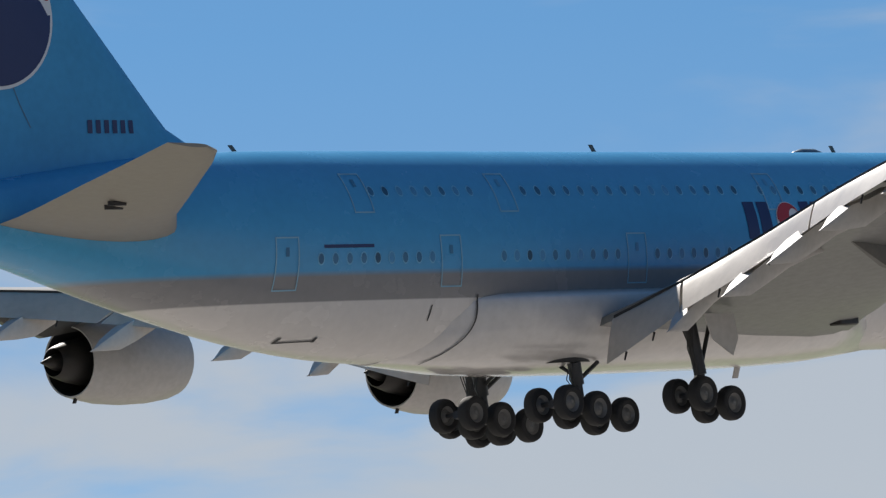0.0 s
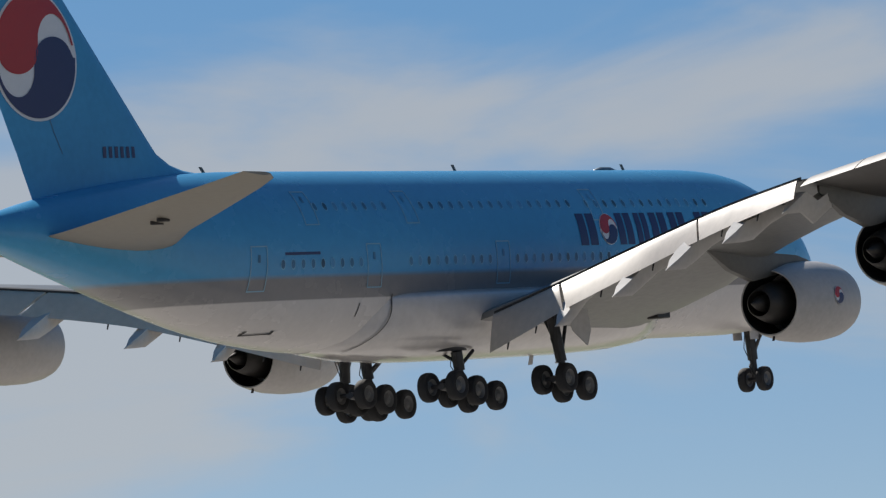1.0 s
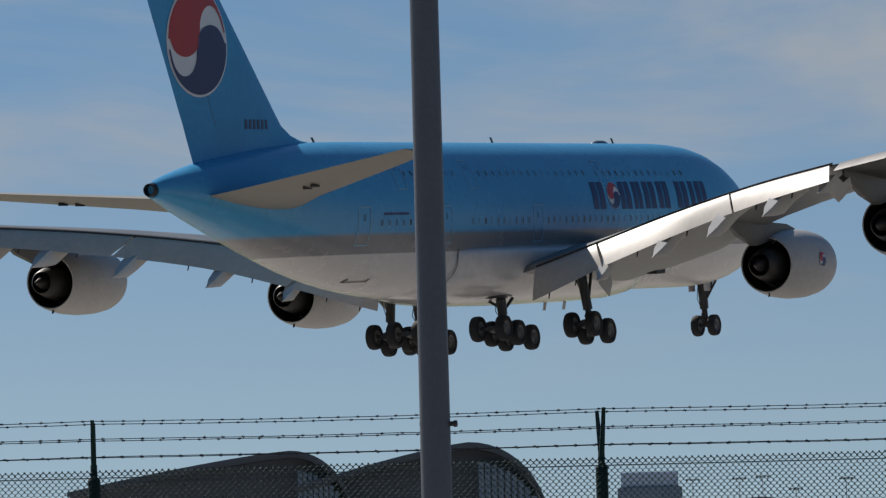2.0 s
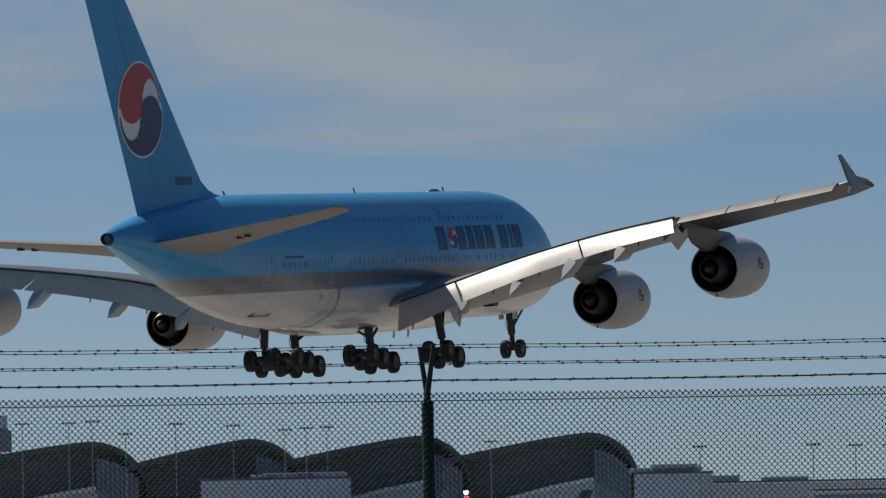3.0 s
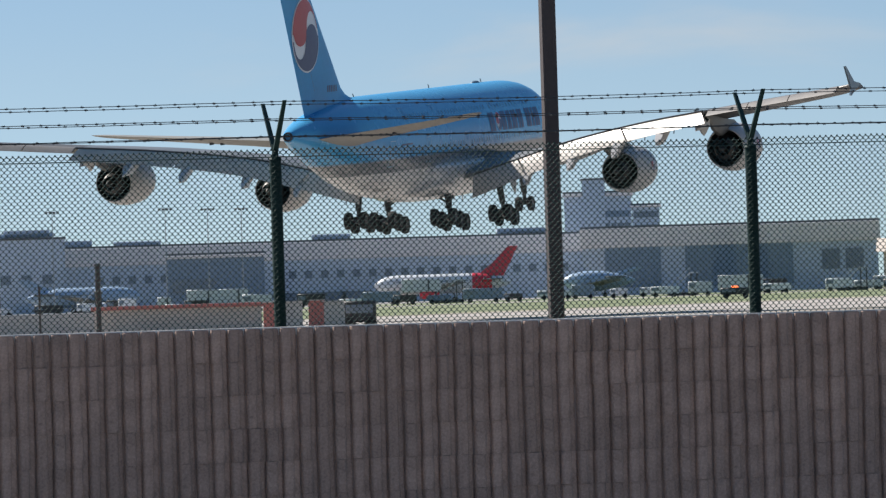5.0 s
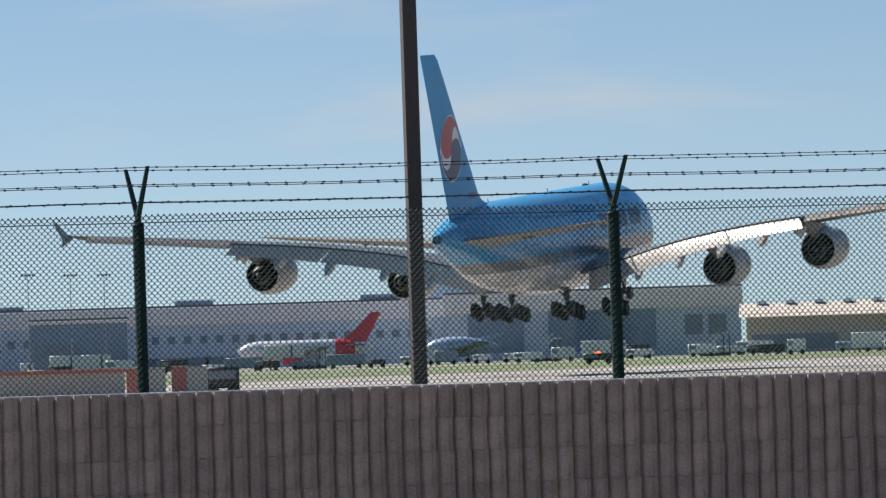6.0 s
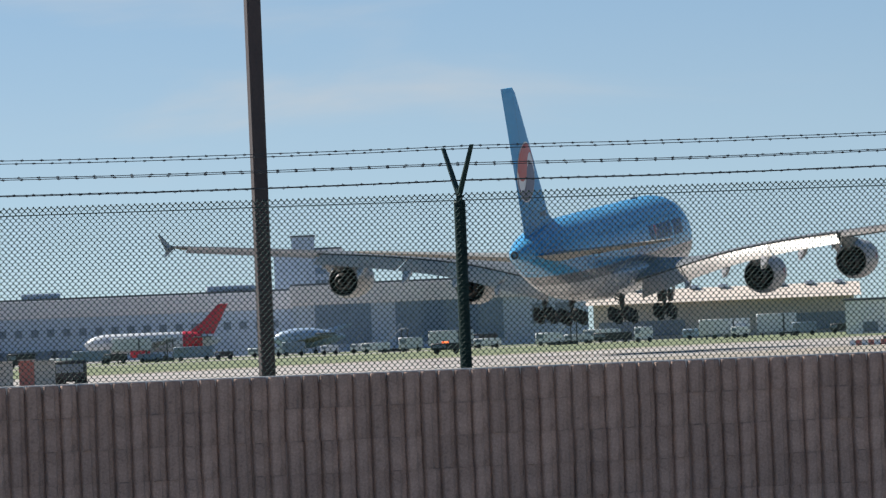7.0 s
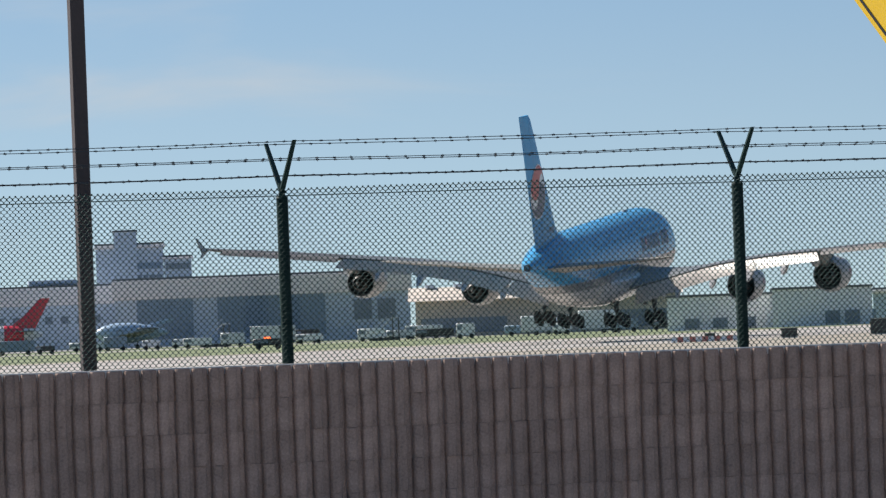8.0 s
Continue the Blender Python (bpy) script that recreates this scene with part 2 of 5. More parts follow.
def box(bm, x0, x1, y0, y1, z0, z1, bevel=0.0, m=None):
    made = bmesh.ops.create_cube(bm, size=1)["verts"]
    for v in made:
        v.co = Vector(((x0 + x1) / 2 + v.co.x * (x1 - x0), (y0 + y1) / 2 + v.co.y * (y1 - y0), (z0 + z1) / 2 + v.co.z * (z1 - z0)))
    if m is not None:
        bmesh.ops.transform(bm, matrix=m, verts=made)
    if bevel:
        edges = list({ed for v in made for ed in v.link_edges})
        bmesh.ops.bevel(bm, geom=edges, offset=bevel, segments=1, affect="EDGES")
    return bm


def tube(bm, a, b, r0, r1=None, n=10):
    """A round bar from a to b."""
    a, b = Vector(a), Vector(b)
    r1 = r0 if r1 is None else r1
    q = (b - a).to_track_quat("Z", "Y").to_matrix()
    rings = [[c + q @ Vector((r * math.cos(k * 2 * math.pi / n), r * math.sin(k * 2 * math.pi / n), 0)) for k in range(n)] for c, r in ((a, r0), (b, r1))]
    return loft(rings, bm=bm)


def lathe(profile, n=32, axis="X", centre=(0, 0, 0), cap=False):
    """A turned body: profile of (along, radius)."""
    rings = []
    for s, r in profile:
        ring = []
        for k in range(n):
            c, d = r * math.cos(2 * math.pi * k / n), r * math.sin(2 * math.pi * k / n)
            p = (s, c, d) if axis == "X" else (c, s, d) if axis == "Y" else (c, d, s)
            ring.append(Vector(p) + Vector(centre))
        rings.append(ring)
    return loft(rings, cap=cap)


def curve_at(table, s):
    """Smooth values between the rows of a table (first column: station)."""
    i = max(0, min(len(table) - 2, sum(1 for r in table if r[0] <= s) - 1))
    p1, p2 = table[i], table[i + 1]
    p0, p3 = table[max(0, i - 1)], table[min(len(table) - 1, i + 2)]
    h = p2[0] - p1[0]
    u = max(0.0, min(1.0, (s - p1[0]) / h))
    out = []
    for k in range(1, len(p1)):
        m1 = (p2[k] - p0[k]) / max(1e-6, p2[0] - p0[0]) * h
        m2 = (p3[k] - p1[k]) / max(1e-6, p3[0] - p1[0]) * h
        d = p2[k] - p1[k]
        if d == 0:
            m1 = m2 = 0
        u2, u3 = u * u, u * u * u
        out.append((2 * u3 - 3 * u2 + 1) * p1[k] + (u3 - 2 * u2 + u) * m1 + (-2 * u3 + 3 * u2) * p2[k] + (u3 - u2) * m2)
    return out


# ---- the airliner: x forward from 36 m behind the nose, y to port, z up from the static ground line ----
NOSE = 36.0
BODY = [  # station behind the nose, top, bottom, half width
    (0.0, 5.05, 5.0, 0.03), (0.4, 5.85, 4.2, 0.9), (1.5, 7.05, 3.55, 1.9), (3.0, 8.35, 3.05, 2.62), (5.0, 9.65, 2.7, 3.12),
    (7.5, 10.5, 2.52, 3.42), (10.5, 10.84, 2.5, 3.55), (14.0, 10.9, 2.5, 3.57), (44.0, 10.9, 2.5, 3.57), (49.0, 10.9, 2.75, 3.5),
    (54.0, 10.85, 3.5, 3.28), (59.0, 10.6, 4.7, 2.75), (64.0, 10.05, 6.1, 2.0), (67.5, 9.5, 7.1, 1.3), (70.0, 8.98, 7.85, 0.62), (70.6, 8.8, 8.0, 0.42)]
EGG = 2.12


def ring_at(s, n=72, grow=0.0):
    zt, zb, w = curve_at(BODY, s)
    zc, h = (zt + zb) / 2, (zt - zb) / 2 + grow
    out = []
    for k in range(n):
        c, d = math.cos(2 * math.pi * k / n), math.sin(2 * math.pi * k / n)
        out.append(Vector((NOSE - s, (w + grow) * math.copysign(abs(c) ** (2 / EGG), c), zc + h * math.copysign(abs(d) ** (2 / EGG), d))))
    return out


def skin(s, z, out=0.0):
    """The starboard side at a station and height, out metres proud of it."""
    zt, zb, w = curve_at(BODY, s)
    zc, h = (zt + zb) / 2, (zt - zb) / 2
    u = max(-1.0, min(1.0, (z - zc) / h))
    y = -w * (1 - abs(u) ** EGG) ** (1 / EGG)
    nz, ny = EGG * math.copysign(abs(u) ** (EGG - 1), u) / h, -EGG * (abs(y) / w) ** (EGG - 1) / w
    ln = math.hypot(ny, nz)
    return Vector((NOSE - s, y + out * ny / ln, z + out * nz / ln))


def skin_patch(bm, s0, s1, z0, z1, out=0.015, ns=2, nz=4, slant=0.0):
    """A thin panel on the starboard skin; slant: metres by which its top leans aft."""
    grid = [[bm.verts.new(skin(s0 + (s1 - s0) * i / ns + slant * j / nz, z0 + (z1 - z0) * j / nz, out)) for j in range(nz + 1)] for i in range(ns + 1)]
    for i in range(ns):
        for j in range(nz):
            bm.faces.new((grid[i][j], grid[i + 1][j], grid[i + 1][j + 1], grid[i][j + 1]))
    return bm


def fuselage(jet):
    stations = [0.0, 0.15, 0.4, 0.8, 1.5, 2.2, 3, 4, 5, 6, 7.5, 9, 10.5, 12, 14] + [14 + 2.5 * k for k in range(1, 13)] + [46.5 + 1.5 * k for k in range(16)] + [70.0, 70.6]
    bm = loft([ring_at(s) for s in stations])
    body = part("fuselage", bm, M["livery"], jet, "sky-blue upper fuselage, silver cheatline and white belly")
    # exhaust of the tail power unit
    bm = lathe([(-0.0, 0.36), (-0.35, 0.33), (-0.36, 0.27), (0.1, 0.25)], 20, "X", (NOSE - 70.6, 0, 8.42))
    part("tail_exhaust", bm, M["dark"], body, "dark tail-cone exhaust")
    for s, h in ((31.9, 0.38), (16.3, 0.38), (53.0, 0.3)):
        bm = loft([[Vector((NOSE - s + x - k * 0.28, y, 10.83 + k * h)) for x, y in ((0.14, 0), (0, 0.025), (-0.14, 0), (0, -0.025))] for k in (0, 1)])
        part("antenna", bm, M["pylon"], body, "small blade antenna")
    bm = lathe([(-1.1, 0.02), (-0.9, 0.22), (-0.4, 0.34), (0.4, 0.34), (0.9, 0.22), (1.1, 0.02)], 16, "X", (NOSE - 18.2, 0, 10.74))
    part("antenna_dome", bm, M["tip_grey"], body, "low radome on the crown")
    # cabin windows
    rows = [(9.02, 27.0, 40.4, 0.87), (9.02, 43.2, 48.9, 0.81), (9.0, 14.0, 25.6, 0.87), (6.42, 46.2, 52.4, 0.76), (6.42, 35.2, 42.4, 0.76), (6.42, 13.0, 33.0, 0.76)]
    shape = {}
    for z, s0, s1, gap in rows:
        for k in range(int((s1 - s0) / gap) + 1):
            s = s0 + k * gap
            c, up = skin(s, z, 0.012), skin(s, z + 0.1, 0.012) - skin(s, z - 0.1, 0.012)
            up.normalize()
            fw = skin(s - 0.1, z, 0.012) - skin(s + 0.1, z, 0.012)
            fw.normalize()
            if "me" not in shape:
                bm = bmesh.new()
                vs = [bm.verts.new((0.145 * math.cos(q * math.pi / 7), 0.20 * math.sin(q * math.pi / 7), 0)) for q in range(14)]
                bm.faces.new(vs)
                shape["me"] = finish(bm, "pane", M["window"])
                bm = bmesh.new()
                loft([[Vector((r * 0.72 * math.cos(q * math.pi / 7), r * math.sin(q * math.pi / 7), h)) for q in range(14)] for r, h in ((0.205, 0.004), (0.26, -0.004))], cap=False, bm=bm)
                shape["rim"] = finish(bm, "cabin_window", M["window_rim"])
            nrm = fw.cross(up)
            up = nrm.cross(fw)
            mm = Matrix((fw, up, nrm)).transposed().to_4x4()
            rim = part("cabin_window", shape["rim"], None, body, m=Matrix.Translation(c) @ mm)
            part("pane", shape["me"], None, rim)
    # doors: raised outline, sill and small window
    for s, z0, z1, w, slant in ((54.0, 5.25, 7.27, 1.2, 0.1), (45.1, 5.25, 7.27, 1.2, 0.05), (34.0, 5.25, 7.27, 1.2, 0), (49.6, 8.15, 9.75, 1.1, 0.0), (41.3, 8.15, 9.75, 1.1, 0), (24.7, 8.15, 9.75, 1.1, 0)):
        bm = bmesh.new()
        t = 0.055
        skin_patch(bm, s - w / 2, s + w / 2, z0, z0 + t, 0.02, 2, 1)
        skin_patch(bm, s - w / 2, s + w / 2, z1 - t, z1, 0.02, 2, 1)
        skin_patch(bm, s - w / 2, s - w / 2 + t, z0 + t, z1 - t, 0.02, 1, 8)
        skin_patch(bm, s + w / 2 - t, s + w / 2, z0 + t, z1 - t, 0.02, 1, 8)
        door = part("cabin_door", bm, M["outline"], body, "closed cabin door with a pale outline")
        bm = bmesh.new()
        skin_patch(bm, s - 0.09, s + 0.09, z0 + 1.28 if z0 < 7 else z0 + 1.05, z0 + 1.62 if z0 < 7 else z0 + 1.35, 0.02, 1, 2)
        part("door_window", bm, M["window"], door)
    # seams, vents and drain masts of the belly
    bm = bmesh.new()
    ring = []
    for z in np.linspace(2.42, 4.95, 18):
        s = 43.5 + 1.3 * (1 - (z - 2.42) / 2.53) ** 3
        w = np.interp(s, (39, 42, 44.5, 46.5), (4.15, 3.7, 2.9, 1.6)) * (1 - min(1, max(0, (4.7 - z) / 2.42)) ** 2.6) ** 0.5
        p = skin(max(s, 40), z, 0.05)
        ring.append(Vector((p.x, min(p.y, -w - 0.05), z)))
    loft([[p + Vector((d, 0, 0)) for p in ring] for d in (-0.045, 0.045)], close=False, cap=False, bm=bm)
    part("panel_seam", bm, M["dark"], body, "dark curved belly panel seam")
    bm = bmesh.new()
    skin_patch(bm, 51.3, 52.9, 3.42, 3.46, 0.03, 4, 1)
    skin_patch(bm, 51.2, 51.35, 3.40, 3.56, 0.03, 1, 1)
    skin_patch(bm, 52.8, 52.95, 3.44, 3.6, 0.03, 1, 1)
    part("belly_handle", bm, M["dark"], body)
    bm = bmesh.new()
    skin_patch(bm, 45.95, 46.02, 4.0, 4.6, 0.02, 1, 2)
    part("panel_seam", bm, M["dark"], body)
    bm = bmesh.new()
    skin_patch(bm, 49.4, 52.1, 6.82, 6.95, 0.015, 6, 1)
    part("type_title_bar", bm, M["navy"], body, "thin navy type-name bar")
    # name of the operator, as plain upright bars
    letters = [(2.0, 2), (1.65, 0), (1.75, 2), (1.45, 2), (1.85, 2), (1.85, 2), (0.7, -1), (1.85, 2), (0.85, 1), (1.75, 2)]
    s = 26.95
    for w, bars in letters:
        if bars > 0:
            bm = bmesh.new()
            n = bars
            ww = (w - 0.22) / n
            for k in range(n):
                a = s - 0.1 - k * ww
                skin_patch(bm, a - ww * (0.8 if n > 1 else 0.9), a, 6.95, 8.5, 0.02, 2, 8)
            part("title_bar", bm, M["navy"], body)
        elif bars == 0:
            emblem(body, lambda u, v: skin(s - 0.85 - u, 7.72 + v * 0.96, 0.0), 0.80, 4)
        s -= w
    return body


def emblem(parent, place, r, turned):
    """A round emblem: white disc, red upper and navy lower wave. place(u, v) lies on the skin; turned: degrees."""
    def onto(u, v, lift):
        p, q1, q2 = place(u, v), place(u + 0.02, v), place(u, v + 0.02)
        nrm = (q1 - p).cross(q2 - p).normalized()
        return p + nrm * (lift if nrm.y < 0 else -lift)

    def sheet(name, outline, material, lift):
        bm = bmesh.new()
        bm.faces.new([bm.verts.new((u, v, 0)) for u, v in outline])
        bmesh.ops.triangulate(bm, faces=bm.faces)
        for _ in range(3):
            long = [ed for ed in bm.edges if ed.calc_length() > 0.22 * r]
            if long:
                bmesh.ops.subdivide_edges(bm, edges=long, cuts=1)
                bmesh.ops.triangulate(bm, faces=bm.faces)
        for v in bm.verts:
            v.co = onto(v.co.x, v.co.y, lift)
        part(name, bm, material, parent)

    def arc(cx, cy, rr, a0, a1, n):
        return [(cx + rr * math.cos(radians(a0 + (a1 - a0) * k / n)), cy + rr * math.sin(radians(a0 + (a1 - a0) * k / n))) for k in range(n + 1)]

    def turn(pts, d):
        return [(u * math.cos(radians(d)) - v * math.sin(radians(d)), u * math.sin(radians(d)) + v * math.cos(radians(d))) for u, v in pts]

    k = 0.955 * r
    sheet("emblem_disc", arc(0, 0, r, 0, 352, 44), M["emblem_white"], 0.02 + 0.004 * r)
    def wave(deg, material):
        """One comma: the disc's upper arc above a round lobe on one side and an arch on the other."""
        bm, cols = bmesh.new(), []
        for i in range(41):
            x = -0.995 + 1.99 * i / 40
            top = math.sqrt(1 - x * x)
            lobe, arch = (x + 0.43) / 0.485, (x - 0.49) / 0.435
            low = 0.10 - 0.37 * math.sqrt(1 - lobe * lobe) if abs(lobe) < 1 else 0.10 + 0.53 * math.sqrt(1 - arch * arch) if abs(arch) < 1 else 0.10
            low = min(low, top)
            column = turn([(k * x, k * (low + (top - low) * j / 8)) for j in range(9)], deg)
            cols.append([bm.verts.new(onto(u, v, 0.035 + 0.008 * r)) for u, v in column])
        for p, q in zip(cols, cols[1:]):
            for j in range(8):
                bm.faces.new((p[j], q[j], q[j + 1], p[j + 1]))
        part("emblem_wave", bm, material, parent)

    wave(turned, M["red"])
    wave(turned + 180, M["navy"])


def foil(chord, thick, n=14, camber=0.02):
    """Section points (aft, up) round from the trailing edge over the top."""
    xs = [0.5 * (1 - math.cos(math.pi * k / n)) for k in range(n + 1)]
    th = lambda x: 5 * thick * (0.2969 * math.sqrt(x) - 0.126 * x - 0.3516 * x * x + 0.2843 * x ** 3 - 0.1015 * x ** 4)
    cb = lambda x: camber * 4 * x * (1 - x)
    top = [(x * chord, (cb(x) + th(x)) * chord) for x in xs[::-1]]
    low = [(x * chord, (cb(x) - th(x)) * chord) for x in xs[1:-1]]
    return top + low


WING = [  # span, station of the leading edge, station of the trailing edge, height of the trailing edge, thickness
    (2.5, 18.8, 38.2, 3.3, 0.125), (4.7, 20.8, 38.4, 3.75, 0.12), (8.7, 24.2, 38.6, 4.85, 0.105), (13.5, 27.7, 39.2, 6.08, 0.085),
    (20.0, 32.3, 42.0, 7.2, 0.08), (26.0, 36.6, 44.9, 7.93, 0.08), (33.0, 41.6, 48.0, 8.74, 0.095), (37.5, 44.9, 50.1, 9.25, 0.09), (39.3, 46.9, 51.0, 9.5, 0.08)]


def wing_at(y):
    le, te, z, th = curve_at(WING, y)
    return le, te, z, th


def flap_line(y):
    """Station and height at which the flap's nose meets the wing."""
    le, te, z, th = wing_at(y)
    return te - 1.2 + 1.3 * max(0, min(1, (y - 8.7) / 17.1)), z


def wing_ring(y, side, flapped):
    le, te, z, th = wing_at(y)
    chord, lift = te - le, (0.02 - 0.095 * min(1, max(0, (y - 4) / 7)) - 0.015 * min(1, max(0, (y - 20) / 15))) * (te - le)
    end = min(chord, flap_line(y)[0] - le - 0.04) if flapped else chord - (0.85 if y < 38.6 else 0)
    out = []
    for a, u in foil(chord, th):
        a2 = min(a, end)
        out.append(Vector((NOSE - le - a2, side * y, z + lift * (1 - a2 / chord) + u)))
    return out


def wing(jet, side):
    bm = loft([wing_ring(y, side, True) for y in (2.5, 3.6, 4.7, 6.7, 8.7, 11, 13.5, 16.7, 20, 23, 25.9)])
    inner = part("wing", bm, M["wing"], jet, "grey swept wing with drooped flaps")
    # the shade on the outer wing is painted by its darker grey
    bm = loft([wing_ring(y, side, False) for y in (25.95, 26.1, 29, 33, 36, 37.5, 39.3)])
    part("outer_wing", bm, M["wing_shaded"], inner, "outer wing coloured darker as if in shade")
    # each flap hangs from its nose line; its trailing edge lies so far aft, outboard and below at the two ends
    for y0, y1, end0, end1 in ((4.75, 8.55, (0.62, 0.0, 1.81), (1.47, 1.0, 1.28)), (8.7, 18.05, (1.54, 1.09, 1.24), (1.5, 0.8, 1.04)), (18.2, 25.8, (1.5, 0.8, 1.04), (1.45, 0.55, 0.86))):
        def across(k):
            y = y0 + (y1 - y0) * k
            s, z = flap_line(y)
            aft, out, drop = (p + (q - p) * k for p, q in zip(end0, end1))
            return Vector((NOSE - s, side * y, z + 0.0)), Vector((-aft, side * out, -drop)), Vector((-drop, 0, aft)).normalized()
        rings = []
        for i in range(9):
            nose, run, nrm = across(i / 8)
            c = run.length
            rings.append([nose + run * (p / c) + nrm * q for p, q in foil(c, 0.065, 8, 0.004)])
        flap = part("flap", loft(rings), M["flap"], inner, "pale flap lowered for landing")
        # small actuator hooks
        for k in (0.22, 0.6):
            nose, run, nrm = across(k)
            p = nose + run * 0.99
            part("actuator_hook", tube(bmesh.new(), p + Vector((0.25, 0, 0.05)), p + Vector((0.1, 0, -0.28)), 0.05, 0.035, 6), M["dark"], flap)
    # solid black strip as the shadow gap along the spoilers' trailing edge
    rings = []
    for k in range(22):
        y = 4.8 + (25.9 - 4.8) * k / 21
        s, z = flap_line(y)
        rings.append([Vector((NOSE - s + dx, side * y, z + dz)) for dx, dz in ((-0.02, -0.05), (-0.02, 0.10), (0.25, 0.14), (0.25, -0.05))])
    part("spoiler_gap_shade", loft(rings), M["black"], inner, "black strip painted for the shaded gap along the spoilers")
    for y, back, drop in ((9.6, 0.9, 2.3), (13.6, 1.7, 2.3), (18.0, 2.4, 2.25), (22.1, 2.3, 2.0), (25.5, 1.1, 1.4)):
        le, te, z, th = wing_at(y)
        x1, z1, z0 = NOSE - te - back, z - drop, z - 0.45
        ln = 6.2 if back > 1 else 4.2
        rings = []
        for u, w, zt, h in ((0.0, 0.04, z0 - 0.1, 0.08), (0.12, 0.2, z0 + 0.1, 0.45), (0.35, 0.30, z0 + 0.1, 0.85), (0.6, 0.34, z0 - 0.4, 1.0), (0.76, 0.34, z1 + 0.95, 0.9), (0.9, 0.24, z1 + 0.5, 0.48), (1.0, 0.03, z1 + 0.12, 0.12)):
            x = x1 + (1 - u) * ln
            rings.append([Vector((x - (0.25 * dz if u == 1 else 0), side * y + w * dx, zt - h * dz)) for dx, dz in ((-1, 0.0), (-0.95, 0.3), (-0.7, 0.75), (-0.15, 1.0), (0.15, 1.0), (0.7, 0.75), (0.95, 0.3), (1, 0.0))])
        part("flap_track_fairing", loft(rings), M["white"], inner, "drooped flap track fairing")
    # air inlet in the wing root's underside
    zs = [p.z for p in wing_ring(5.75, side, True) if abs(NOSE - 23.9 - p.x) < 1.6]
    bm = box(bmesh.new(), NOSE - 24.5, NOSE - 23.3, side * 5.75 - 0.32, side * 5.75 + 0.32, min(zs) - 0.1, min(zs) + 0.35, 0.05)
    part("air_inlet", bm, M["black"], inner)
    # ailerons drooped with the flaps, their sunlit tone put into the colour
    for y0, y1 in ((26.3, 29.9), (30.0, 33.6), (33.7, 37.9)):
        rings = []
        for k in range(4):
            y = y0 + (y1 - y0) * k / 3
            le, te, z, th = wing_at(y)
            c, d = 1.5, radians(17)
            nose = Vector((NOSE - te + 0.88, side * y, z + 0.06))
            rings.append([nose + Vector((-p * math.cos(d) - q * math.sin(d), 0, -p * math.sin(d) + q * math.cos(d))) for p, q in foil(c, 0.13, 8, 0.01)])
        part("aileron", loft(rings), M["aileron"], inner, "drooped aileron, brownish grey as if sunlit")
    # wing-tip fence
    y = 39.45
    pts = [(48.6, 9.5), (51.0, 9.72), (53.9, 10.98), (54.3, 10.95), (52.5, 9.5), (52.1, 9.2), (52.7, 8.72), (52.4, 8.66), (50.4, 9.15)]
    bm = loft([[Vector((NOSE - s, side * (y + d + 0.06 * abs(z - 9.5)), z)) for s, z in pts] for d in (-0.05, 0.07)])
    part("wing_tip_fence", bm, M["tip_grey"], inner, "grey-blue arrow-shaped wing-tip fence")
    return inner


